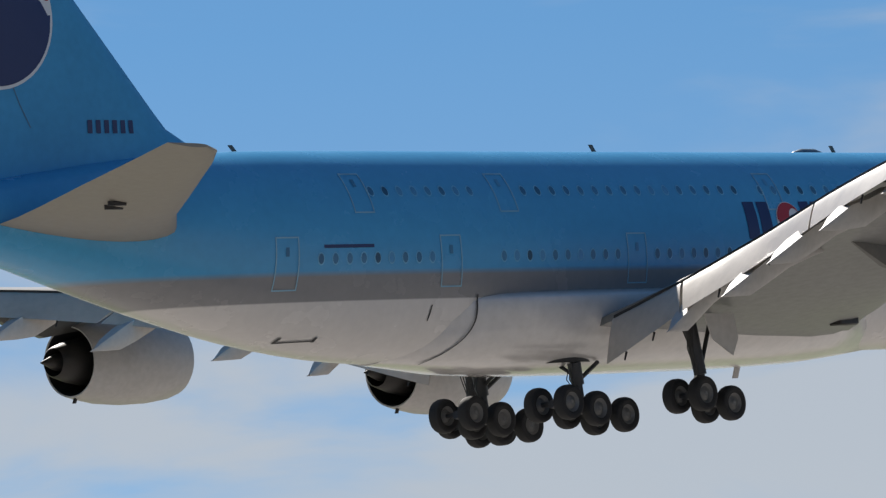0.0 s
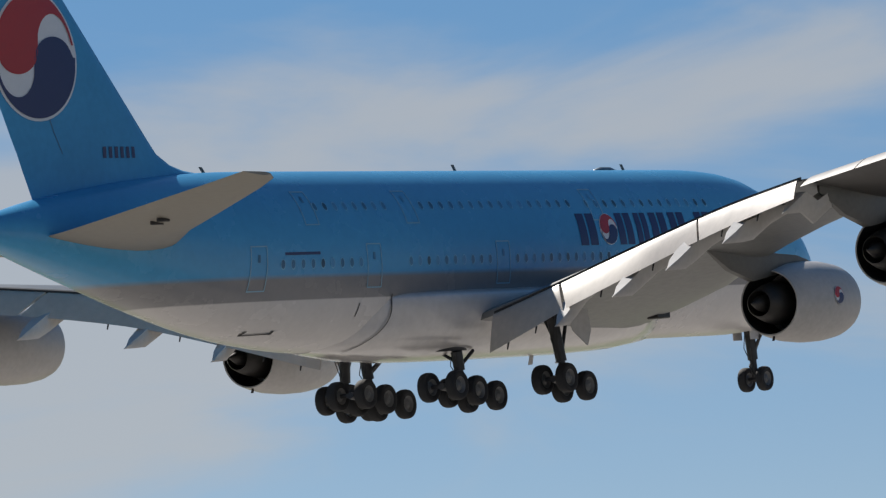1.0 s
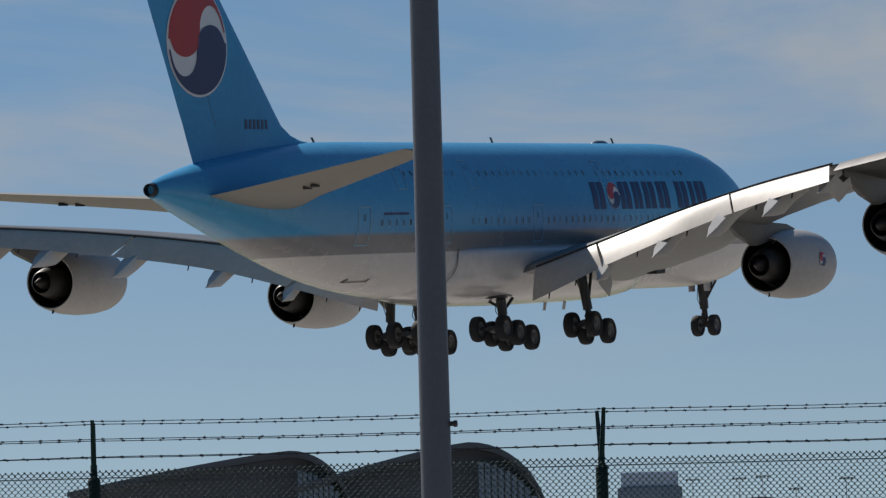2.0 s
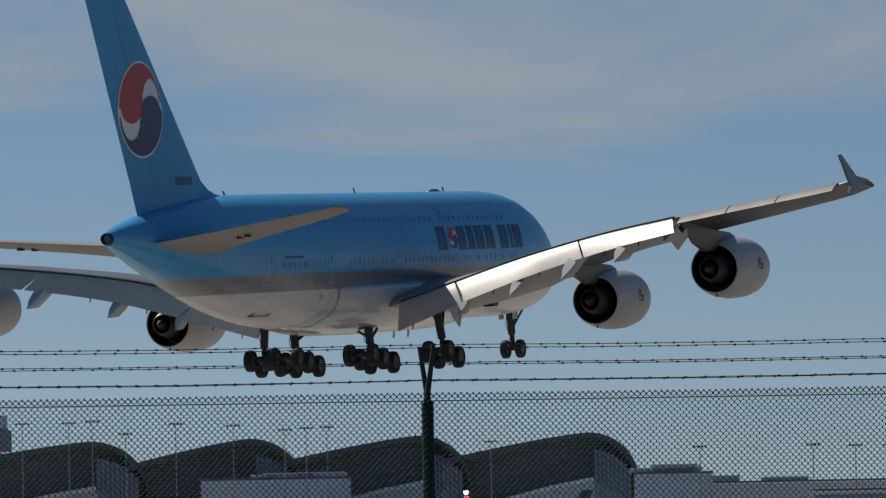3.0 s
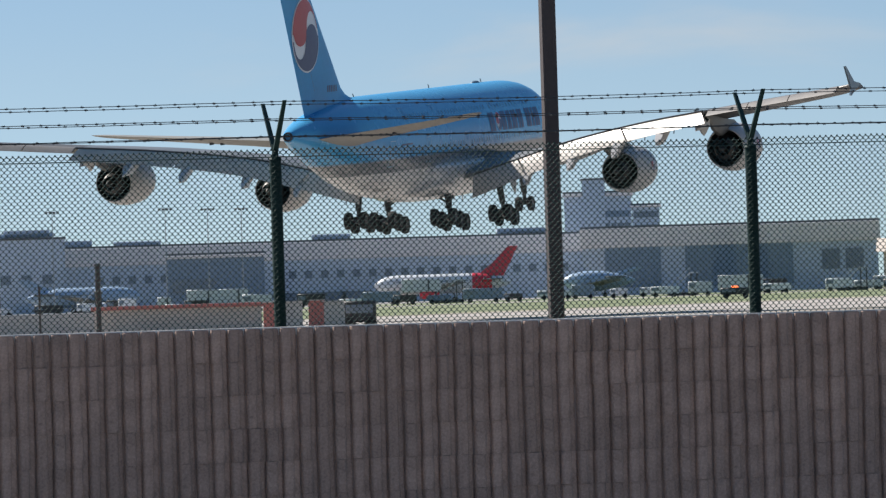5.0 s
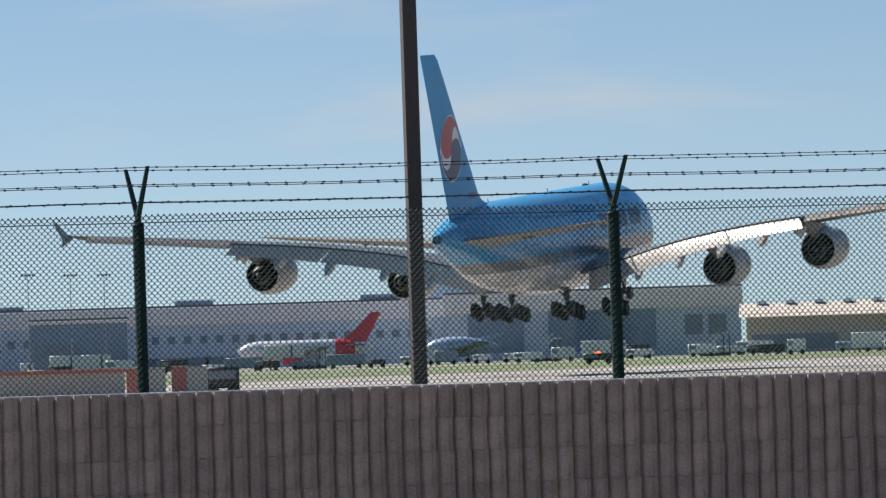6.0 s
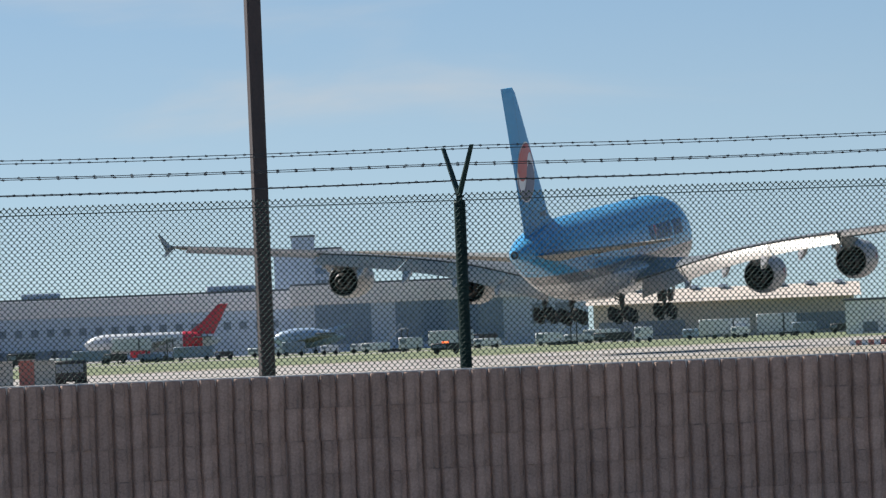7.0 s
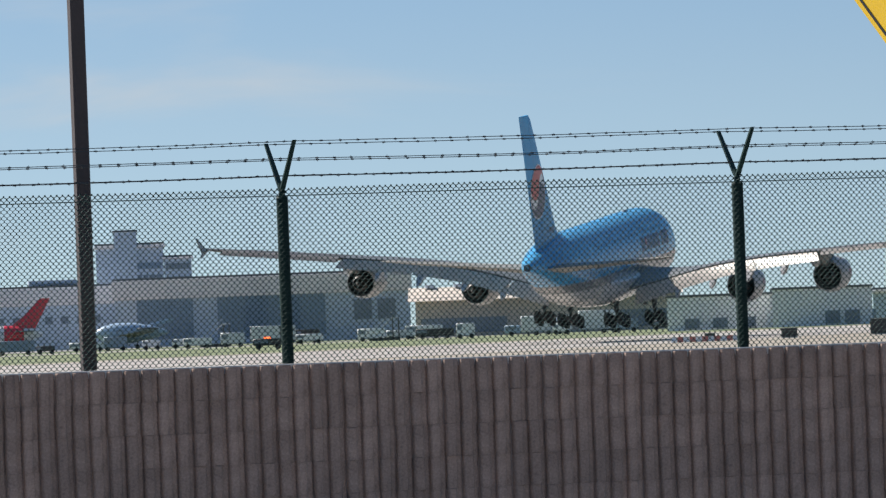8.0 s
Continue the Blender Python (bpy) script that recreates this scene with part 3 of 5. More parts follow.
def engine(jet, side, y, s_exit, z):
    """Nacelle with its inlet forward, open fan nozzle, core cowl and plug."""
    ox = NOSE - s_exit
    outer = [(0.0, 1.52), (0.5, 1.65), (1.5, 1.83), (2.9, 1.92), (4.4, 1.89), (5.5, 1.76), (5.95, 1.63)]
    inner = [(6.0, 1.55), (5.5, 1.46), (3.4, 1.42), (2.2, 1.44), (1.0, 1.46), (0.02, 1.46)]
    nac = part("engine_nacelle", lathe(outer + inner + [(0.0, 1.52)], 40, "X", (ox, side * y, z)), M["white"], jet, "white engine nacelle")
    part("fan_disc", lathe([(2.6, 1.43), (2.5, 0.1)], 40, "X", (ox, side * y, z), cap=True), M["dark"], nac, "dark fan duct")
    part("core_cowl", lathe([(2.2, 0.98), (0.8, 1.06), (-0.1, 0.90), (-0.9, 0.66), (-0.95, 0.60), (0.2, 0.5)], 36, "X", (ox, side * y, z)), M["core"], nac, "dark metal core cowl")
    part("exhaust_plug", lathe([(0.3, 0.46), (-0.8, 0.38), (-1.7, 0.03)], 28, "X", (ox, side * y, z), cap=True), M["core"], nac)
    part("duct_wall", lathe([(2.3, 1.44), (0.05, 1.455)], 40, "X", (ox, side * y, z)), M["dark"], nac)
    # red and blue emblem on the cowl
    if side < 0:
        emblem(nac, lambda u, v: Vector((ox + 3.3 + u, side * y - math.sqrt(max(0.01, 1.925 ** 2 - (v + 0.15) ** 2)), z + 0.15 + v)), 0.42, 4)
    # pylon
    le, te, zt, th = wing_at(y)
    rings = []
    for s, hw, zb, ztp in ((s_exit - 3.9, 0.12, z + 1.7, z + 1.95), (s_exit - 2.5, 0.26, z + 1.6, z + 2.2), (s_exit - 0.5, 0.3, z + 1.3, z + 2.3), (s_exit + 1.5, 0.3, z + 1.05, zt - 0.35), (s_exit + 3.6, 0.24, z + 1.6, zt - 0.4), (s_exit + 5.6, 0.06, zt - 0.5, zt - 0.2)):
        rings.append([Vector((NOSE - s, side * y + hw * dx, zb + (ztp - zb) * dz)) for dx, dz in ((-0.6, 0), (0.6, 0), (1, 0.3), (1, 1), (-1, 1), (-1, 0.3))])
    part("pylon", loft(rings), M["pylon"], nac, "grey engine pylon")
    bm = loft([[Vector((ox + 0.2 + x - k * 0.1, side * y + yy, z - 1.56 - k * 0.22)) for x, yy in ((0.12, 0), (0, 0.04), (-0.12, 0), (0, -0.04))] for k in (0, 1)])
    part("drain_mast", bm, M["dark"], nac)


def tail(jet):
    for side in (-1, 1):
        rings = []
        for y, le, te, z, th in ((0.6, 57.2, 67.0, 7.95, 0.125), (1.6, 58.0, 67.2, 8.05, 0.12), (2.6, 59.2, 67.4, 8.15, 0.112), (5.0, 61.6, 68.3, 8.39, 0.105), (8.0, 63.9, 69.5, 8.7, 0.10), (13.0, 67.8, 71.4, 9.22, 0.095), (14.6, 69.2, 72.0, 9.40, 0.09), (15.15, 70.2, 72.2, 9.46, 0.07)):
            # trimmed with its nose down
            rings.append([Vector((NOSE - le - a, side * y, z + b - 0.055 * (te - le - a))) for a, b in foil(te - le, th, 12, -0.01)])
        st = part("tailplane", loft(rings), M["stab"], jet, "beige-white horizontal tailplane")
        for y in (6.6, 7.3):
            s = 60.1 + (y - 2.6) * 0.74 + 3.4
            bm = box(bmesh.new(), NOSE - s - 0.45, NOSE - s + 0.45, side * y - 0.05, side * y + 0.05, 7.95 + (y - 6) * 0.1, 8.12 + (y - 6) * 0.1, 0.02)
            part("elevator_hinge", bm, M["dark"], st)
    rows = ((9.7, 53.0, 66.2, 0.075), (10.85, 53.8, 66.7, 0.075), (10.95, 54.7, 66.75, 0.078), (11.2, 55.7, 66.85, 0.082), (11.7, 56.7, 67.05, 0.088), (12.3, 57.28, 67.35, 0.092), (17.0, 61.5, 69.5, 0.095), (22.0, 66.0, 71.8, 0.095), (23.6, 67.5, 72.55, 0.09), (24.08, 68.3, 72.75, 0.06))
    rings = [[Vector((NOSE - le - a, b, z)) for a, b in foil(te - le, th, 12, 0)] for z, le, te, th in rows]
    fin = part("tail_fin", loft(rings), M["blue"], jet, "sky-blue tail fin with a round emblem")
    def on_fin(u, v):
        z = 15.98 + v
        le, te, th = curve_at([(r[0], r[1], r[2], r[3]) for r in rows], z)
        s = 65.55 - u
        x = min(0.99, max(0.02, (s - le) / (te - le)))
        t = 5 * th * (0.2969 * math.sqrt(x) - 0.126 * x - 0.3516 * x * x + 0.2843 * x ** 3 - 0.1015 * x ** 4) * (te - le)
        return Vector((NOSE - s, -t, z))

    emblem(fin, on_fin, 2.87, 4)
    bm = bmesh.new()
    loft([[on_fin(65.55 - s + d, z - 15.98) + Vector((0, -0.02, 0)) for d in (-0.02, 0.02)] for s, z in ((64.1, 11.7), (64.6, 12.6), (65.6, 15), (67.2, 18.6), (69.2, 23.2))], close=False, cap=False, bm=bm)
    part("rudder_seam", bm, M["tip_grey"], fin, "thin dark rudder hinge line")
    for k in range(6):
        bm = bmesh.new()
        s0 = 61.3 - k * 0.43
        loft([[on_fin(65.55 - s0 + d, z - 15.98) + Vector((0, -0.025, 0)) for d in (0, 0.24)] for z in (11.5, 12.0)], close=False, cap=False, bm=bm)
        part("registration_bar", bm, M["navy"], fin)


def belly(jet):
    rows = ((15.5, 0.4, 2.5), (18, 2.6, 2.25), (21, 3.9, 2.02), (25, 4.35, 1.92), (34, 4.4, 1.9), (39, 4.15, 1.95), (42, 3.7, 2.1), (44.5, 2.9, 2.35), (46.5, 1.6, 2.52))
    rings = []
    for s, w, zb in rows:
        zt = 4.7
        rings.append([Vector((NOSE - s, w * math.copysign(abs(math.cos(q)) ** 0.75, math.cos(q)), zt + (zt - zb) * math.sin(q) if math.sin(q) < 0 else zt + 0.5 * math.sin(q))) for q in [2 * math.pi * k / 40 for k in range(40)]])
    fairing = part("belly_fairing", loft(rings), M["fairing"], jet, "white bulged wing-root belly fairing")
    for y in (-2.4, 2.4):
        # shallow dark disc that paints the shaded hollow of the wheel bay
        bm = lathe([(-0.04, 0.05), (-0.05, 1.5), (0.3, 1.6)], 24, "Z", (0, 0, 0))
        bmesh.ops.transform(bm, matrix=pose(NOSE - 37.3, y * 0.9, 2.28) @ Matrix.Diagonal((0.9, 0.36, 1, 1)), verts=bm.verts)
        part("gear_bay_shade", bm, M["dark"], fairing, "flat dark disc for the shade of the open wheel bay")
    for s, z in ((26.5, 1.95), (24.0, 1.95)):
        bm = loft([[Vector((NOSE - s + x - k * 0.2, yy, z - k * 0.45)) for x, yy in ((0.2, 0), (0, 0.03), (-0.2, 0), (0, -0.03))] for k in (0, 1)])
        part("antenna", bm, M["white"], fairing)


def wheel_meshes(r, w):
    tyre = lathe([(-w * 0.36, r * 0.55), (-w * 0.48, r * 0.72), (-w * 0.5, r * 0.84), (-w * 0.42, r * 0.95), (-w * 0.2, r), (w * 0.2, r), (w * 0.42, r * 0.95), (w * 0.5, r * 0.84), (w * 0.48, r * 0.72), (w * 0.36, r * 0.55)], 28, "Y")
    rim = lathe([(-w * 0.40, r * 0.57), (-w * 0.34, r * 0.50), (-w * 0.2, r * 0.40), (-w * 0.28, r * 0.2), (-w * 0.36, r * 0.14), (-w * 0.36, 0.01), (w * 0.36, 0.01), (w * 0.36, r * 0.14), (w * 0.28, r * 0.2), (w * 0.2, r * 0.4), (w * 0.34, r * 0.5), (w * 0.4, r * 0.57)], 20, "Y")
    return finish(tyre, "tyre", M["rubber"]), finish(rim, "rim", M["rim"])


def landing_gear(jet):
    big, small = wheel_meshes(0.70, 0.53), wheel_meshes(0.63, 0.46)

    def gear(name, s, y, z, axles, half, tilt, top, wheels, label, lean=0.0):
        bm = bmesh.new()
        d = math.tan(radians(tilt))
        tube(bm, (NOSE - s, y, z + 0.1), (NOSE - s - 0.1, y, z + 1.15), 0.17, 0.17, 12)
        tube(bm, (NOSE - s - 0.1, y, z + 1.0), (NOSE - s - 0.25, y + lean, top), 0.26, 0.28, 12)
        if len(axles) > 1:
            tube(bm, (NOSE - s + axles[0] + 0.15, y, z - d * axles[0]), (NOSE - s + axles[-1] - 0.15, y, z - d * axles[-1]), 0.17, 0.17, 10)
        for a in axles:
            tube(bm, (NOSE - s + a, y - half, z - d * a), (NOSE - s + a, y + half, z - d * a), 0.11, 0.11, 10)
        leg = part(name, bm, M["steel"], jet, label)
        bm = bmesh.new()
        tube(bm, (NOSE - s - 0.1, y, z + 1.15), (NOSE - s + 1.2, y + lean * 0.7, top), 0.09, 0.09, 8)
        tube(bm, (NOSE - s - 0.1, y, z + 1.3), (NOSE - s - 0.2, y + (0.9 if y < 0 else -0.9), top), 0.08, 0.08, 8)
        part("drag_brace", bm, M["steel"], leg)
        bm = bmesh.new()
        tube(bm, (NOSE - s - 0.05, y, z + 0.15), (NOSE - s - 0.5, y, z + 0.65), 0.06, 0.05, 6)
        tube(bm, (NOSE - s - 0.5, y, z + 0.65), (NOSE - s - 0.12, y, z + 1.1), 0.05, 0.06, 6)
        part("torque_link", bm, M["steel"], leg)
        for q in range(3):
            bm, x = bmesh.new(), NOSE - s - 0.3 - 0.12 * q
            bend = Vector((x - 0.18, y + 0.25 - 0.25 * q, (z + top) / 2 + 0.3))
            tube(bm, (x, y + 0.2 - 0.2 * q, top), bend, 0.022, 0.022, 5)
            tube(bm, bend, (NOSE - s - 0.1, y, z + 0.5), 0.022, 0.022, 5)
            part("brake_hose", bm, M["dark"], leg)
        for a in axles:
            for sd in (-1, 1):
                mm = pose(NOSE - s + a, y + sd * half, z - d * a)
                part("tyre", wheels[0], None, leg, m=mm)
                part("rim", wheels[1], None, leg, m=mm)
        return leg

    gear("nose_gear", 5.05, 0, 0.17, (0.0,), 0.53, 0, 2.8, small, "twin-wheel nose gear")
    for sd in (-1, 1):
        leg = gear("wing_gear", 33.65, sd * 6.1, 0.33, (0.85, -0.85), 0.66, 14, 3.9, big, "four-wheel wing gear, front wheels low", -sd * 0.3)
        bm = loft([[Vector((NOSE - s, sd * 6.9 + d, z)) for s, z in ((34.2, 3.7), (32.4, 3.7), (32.2, 2.7), (32.6, 2.0), (33.8, 2.7))] for d in (-0.03, 0.03)])
        part("gear_door", bm, M["white"], leg)
        leg = gear("body_gear", 37.0, sd * 2.55, 0.31, (1.66, 0.0, -1.66), 0.78, 10, 2.2, big, "six-wheel body gear, front wheels low")
    for sd in (-1, 1):
        bm = box(bmesh.new(), NOSE - 6.1, NOSE - 5.2, sd * 0.5 - 0.025, sd * 0.5 + 0.025, 2.2, 2.9, 0.02)
        part("nose_gear_door", bm, M["white"], jet, "open nose gear door")


airliner = thing("airliner", "sky-blue and white double-deck airliner landing with flaps and gear down", "aircraft")
fuselage(airliner)
belly(airliner)
for side in (-1, 1):
    wing(airliner, side)
    engine(airliner, side, 14.8, 29.0, 3.2)
    engine(airliner, side, 25.7, 37.3, 4.78)
tail(airliner)
landing_gear(airliner)


# ---- ground: one sheet with the runway, grass and apron ----
def ground():
    bm = bmesh.new()
    vs = [bm.verts.new(p) for p in ((-4600, -4600, 0), (4600, -4600, 0), (4600, 4600, 0), (-4600, 4600, 0))]
    bm.faces.new(vs)
    m = surface("airfield_ground", (0.36, 0.32, 0.26), 0.9, 0, 0.16, 0.02, 0, 0.6)
    nt = m.node_tree
    scale = nt.nodes["Principled BSDF"].inputs["Base Color"].links[0].from_node
    co, mp, sep = nt.nodes.new("ShaderNodeTexCoord"), nt.nodes.new("ShaderNodeMapping"), nt.nodes.new("ShaderNodeSeparateXYZ")
    mp.vector_type = "TEXTURE"
    mp.inputs["Location"].default_value = (-31.7, 466.1, 0)
    mp.inputs["Rotation"].default_value = (0, 0, radians(-20.4))
    nt.links.new(co.outputs["Object"], mp.inputs[0])
    nt.links.new(mp.outputs[0], sep.inputs[0])
    wob, sub, add = nt.nodes.new("ShaderNodeTexNoise"), nt.nodes.new("ShaderNodeMath"), nt.nodes.new("ShaderNodeMath")
    wob.inputs["Scale"].default_value, wob.inputs["Detail"].default_value = 0.05, 6
    sub.operation, sub.inputs[1].default_value = "MULTIPLY_ADD", 10.0
    sub.inputs[2].default_value = -5.0
    nt.links.new(co.outputs["Object"], wob.inputs["Vector"])
    nt.links.new(wob.outputs["Fac"], sub.inputs[0])
    add.operation = "SUBTRACT"
    nt.links.new(sub.outputs[0], add.inputs[0])
    nt.links.new(sep.outputs[0], add.inputs[1])
    rng, ramp = nt.nodes.new("ShaderNodeMapRange"), nt.nodes.new("ShaderNodeValToRGB")
    rng.inputs[1].default_value, rng.inputs[2].default_value = -500, 500
    nt.links.new(add.outputs[0], rng.inputs[0])
    nt.links.new(rng.outputs[0], ramp.inputs[0])
    ramp.color_ramp.interpolation = "CONSTANT"
    els = ramp.color_ramp.elements
    runway, grass, dry, apron = (0.335, 0.31, 0.285), (0.14, 0.17, 0.075), (0.29, 0.255, 0.205), (0.26, 0.25, 0.24)
    steps = [(-500, apron), (-160, dry), (-60, dry), (-38, runway), (38, dry), (48, grass), (182, dry), (190, apron), (208, grass), (270, apron)]
    while len(els) < len(steps):
        els.new(0.5)
    for el, (w, c) in zip(els, steps):
        el.position, el.color = (w + 500) / 1000, (*c, 1)
    nt.links.new(ramp.outputs[0], scale.inputs[0])
    return tagged(new("ground", finish(bm, "ground", m)), "flat airfield with pale runway, green grass strips and apron", "ground", kind="structure")


ground()

# ---- perimeter fence and wall: both run along one line, 39 m from the camera ----
TURN = math.degrees(0.26)
POSTS = (-3.5, -0.43, 2.62, 5.63, 8.71, 11.76, 14.81, 17.86)
FENCE_TOP = 3.295


def on_line(s, d):
    """A place s metres along the fence, on a parallel line d metres from the camera's spot."""
    return pose(0, 0, 0, 0, 0, TURN) @ Vector((s, d, 0))


def fence():
    at = on_line(0, 39.1)
    fen = thing("chain_link_fence", "dark green chain-link security fence with barbed wire on V-arms", "fence", pose(at.x, at.y, 0, 0, 0, TURN))
    for k, s in enumerate(POSTS):
        bm = bmesh.new()
        tube(bm, (s, 0, 0), (s, 0, 3.235), 0.037, 0.037, 14)
        tube(bm, (s, 0, 3.235), (s, 0, 3.25), 0.041, 0.030, 14)
        tube(bm, (s, 0, 3.2), (s, 0, 3.33), 0.022, 0.02, 10)
        post = part("post", bm, M["green"], fen)
        for sd in (-1, 1):
            bm = bmesh.new()
            rings = [[Vector((s + dx * w, sd * (0.012 + 0.30 * u) + dy * 0.012, 3.29 + 0.30 * u)) for dx, dy in ((-1, -1), (1, -1), (1, 1), (-1, 1))] for u, w in ((0, 0.016), (0.5, 0.014), (1, 0.011))]
            loft(rings, bm=bm)
            part("arm", bm, M["green"], post, "angled barbed-wire arm")
    # knuckled mesh: zigzag strands that hook into each other
    half, rise, r = 0.01875, 0.0192, 0.0043
    x0, x1 = POSTS[0], POSTS[-1]
    n = int((x1 - x0) / half)
    rows = int((FENCE_TOP - 0.03) / rise)
    z = FENCE_TOP - rise * np.arange(rows + 1)
    tri = np.array([[math.cos(q), math.sin(q)] for q in (0.5, 0.5 + 2.094, 0.5 + 4.189)])
    # where the strands hook, each runs upright for a little; below the wall's top the plain zigzag is enough
    turn = np.concatenate([np.repeat(np.arange(64), 2), np.arange(64, rows + 1)])
    up = np.concatenate([np.tile((0.0036, -0.0036), 64), np.zeros(rows + 1 - 64)])
    count = len(turn)
    i, k = np.meshgrid(np.arange(count - 1), np.arange(3), indexing="ij")
    a, b = (i * 3 + k).ravel(), (i * 3 + (k + 1) % 3).ravel()
    quad = np.stack([a, b, b + 3, a + 3], -1)
    rs = np.random.RandomState(4)
    verts, faces = [], []
    for k in range(n):
        side = np.where((turn + k) % 2 == 0, -1.0, 1.0)
        cx = x0 + k * half + side * half * 0.53 + (0.002 * np.sin(z * 9 + k * 0.02) + rs.normal(0, 0.0006, rows + 1))[turn]
        cy = -0.045 + 0.0024 * side
        zz = z[turn] + up + 0.003 * math.sin(k * 0.03) + rs.normal(0, 0.0005, rows + 1)[turn]
        rr = np.where(turn < 2, 1.4 * r, r)[:, None]
        verts.append(np.stack([cx[:, None] + rr * tri[None, :, 0], cy[:, None] + rr * tri[None, :, 1], np.repeat(zz[:, None], 3, 1)], -1).reshape(-1, 3))
        faces.append(quad + k * 3 * count)
    verts, faces = np.concatenate(verts), np.concatenate(faces)
    me = bpy.data.meshes.new("wire_mesh")
    me.vertices.add(len(verts))
    me.vertices.foreach_set("co", verts.ravel().astype(np.float32))
    me.loops.add(faces.size)
    me.loops.foreach_set("vertex_index", faces.ravel().astype(np.int32))
    me.polygons.add(len(faces))
    me.polygons.foreach_set("loop_start", np.arange(0, faces.size, 4, dtype=np.int32))
    me.update(calc_edges=True)
    me.materials.append(M["green"])
    net = new("wire_mesh", me)
    net.parent = fen
    tagged(net, "dark green diamond wire mesh", kind="stuff")
    # tension wire below the knuckles
    bm = bmesh.new()
    tube(bm, (x0, -0.05, FENCE_TOP - 0.045), (x1, -0.05, FENCE_TOP - 0.045), 0.003, None, 5)
    part("tension_wire", bm, M["green"], fen)
    # barbed wire: two twisted strands with barbs
    rnd = random.Random(7)
    sags = [[0.006 + 0.006 * rnd.random() for _ in POSTS] for _ in range(3)]
    for sd in (-1, 1):
        for u, sag in zip((0.28, 0.625, 0.97), sags):
            bm = bmesh.new()
            for a, b, dip in zip(POSTS, POSTS[1:], sag):
                m = max(6, int((b - a) / 0.25))
                pts = [Vector((a + (b - a) * q / m, sd * (0.012 + 0.30 * u), 3.292 + 0.30 * u - dip * math.sin(math.pi * q / m) + rnd.uniform(-1, 1) * 0.0015)) for q in range(m + 1)]
                for p, q in zip(pts, pts[1:]):
                    tube(bm, p, q, 0.0024, None, 4)
                x = a + 0.06
                while x < b:
                    zz = 3.292 + 0.30 * u - dip * math.sin(math.pi * (x - a) / (b - a))
                    c = Vector((x, sd * (0.012 + 0.30 * u), zz))
                    for w in (0.0, 1.9):
                        d = Vector((rnd.uniform(-0.5, 0.5), math.cos(w + x * 9), math.sin(w + x * 9))).normalized() * 0.011
                        tube(bm, c - d, c + d, 0.0018, 0.0012, 3)
                    tube(bm, c - Vector((0.010, 0, 0)), c + Vector((0.010, 0, 0)), 0.0046, None, 4)
                    x += 0.118 + rnd.uniform(-0.008, 0.008)
            part("barbed_wire", bm, M["wire"], fen, "twisted barbed wire strand")


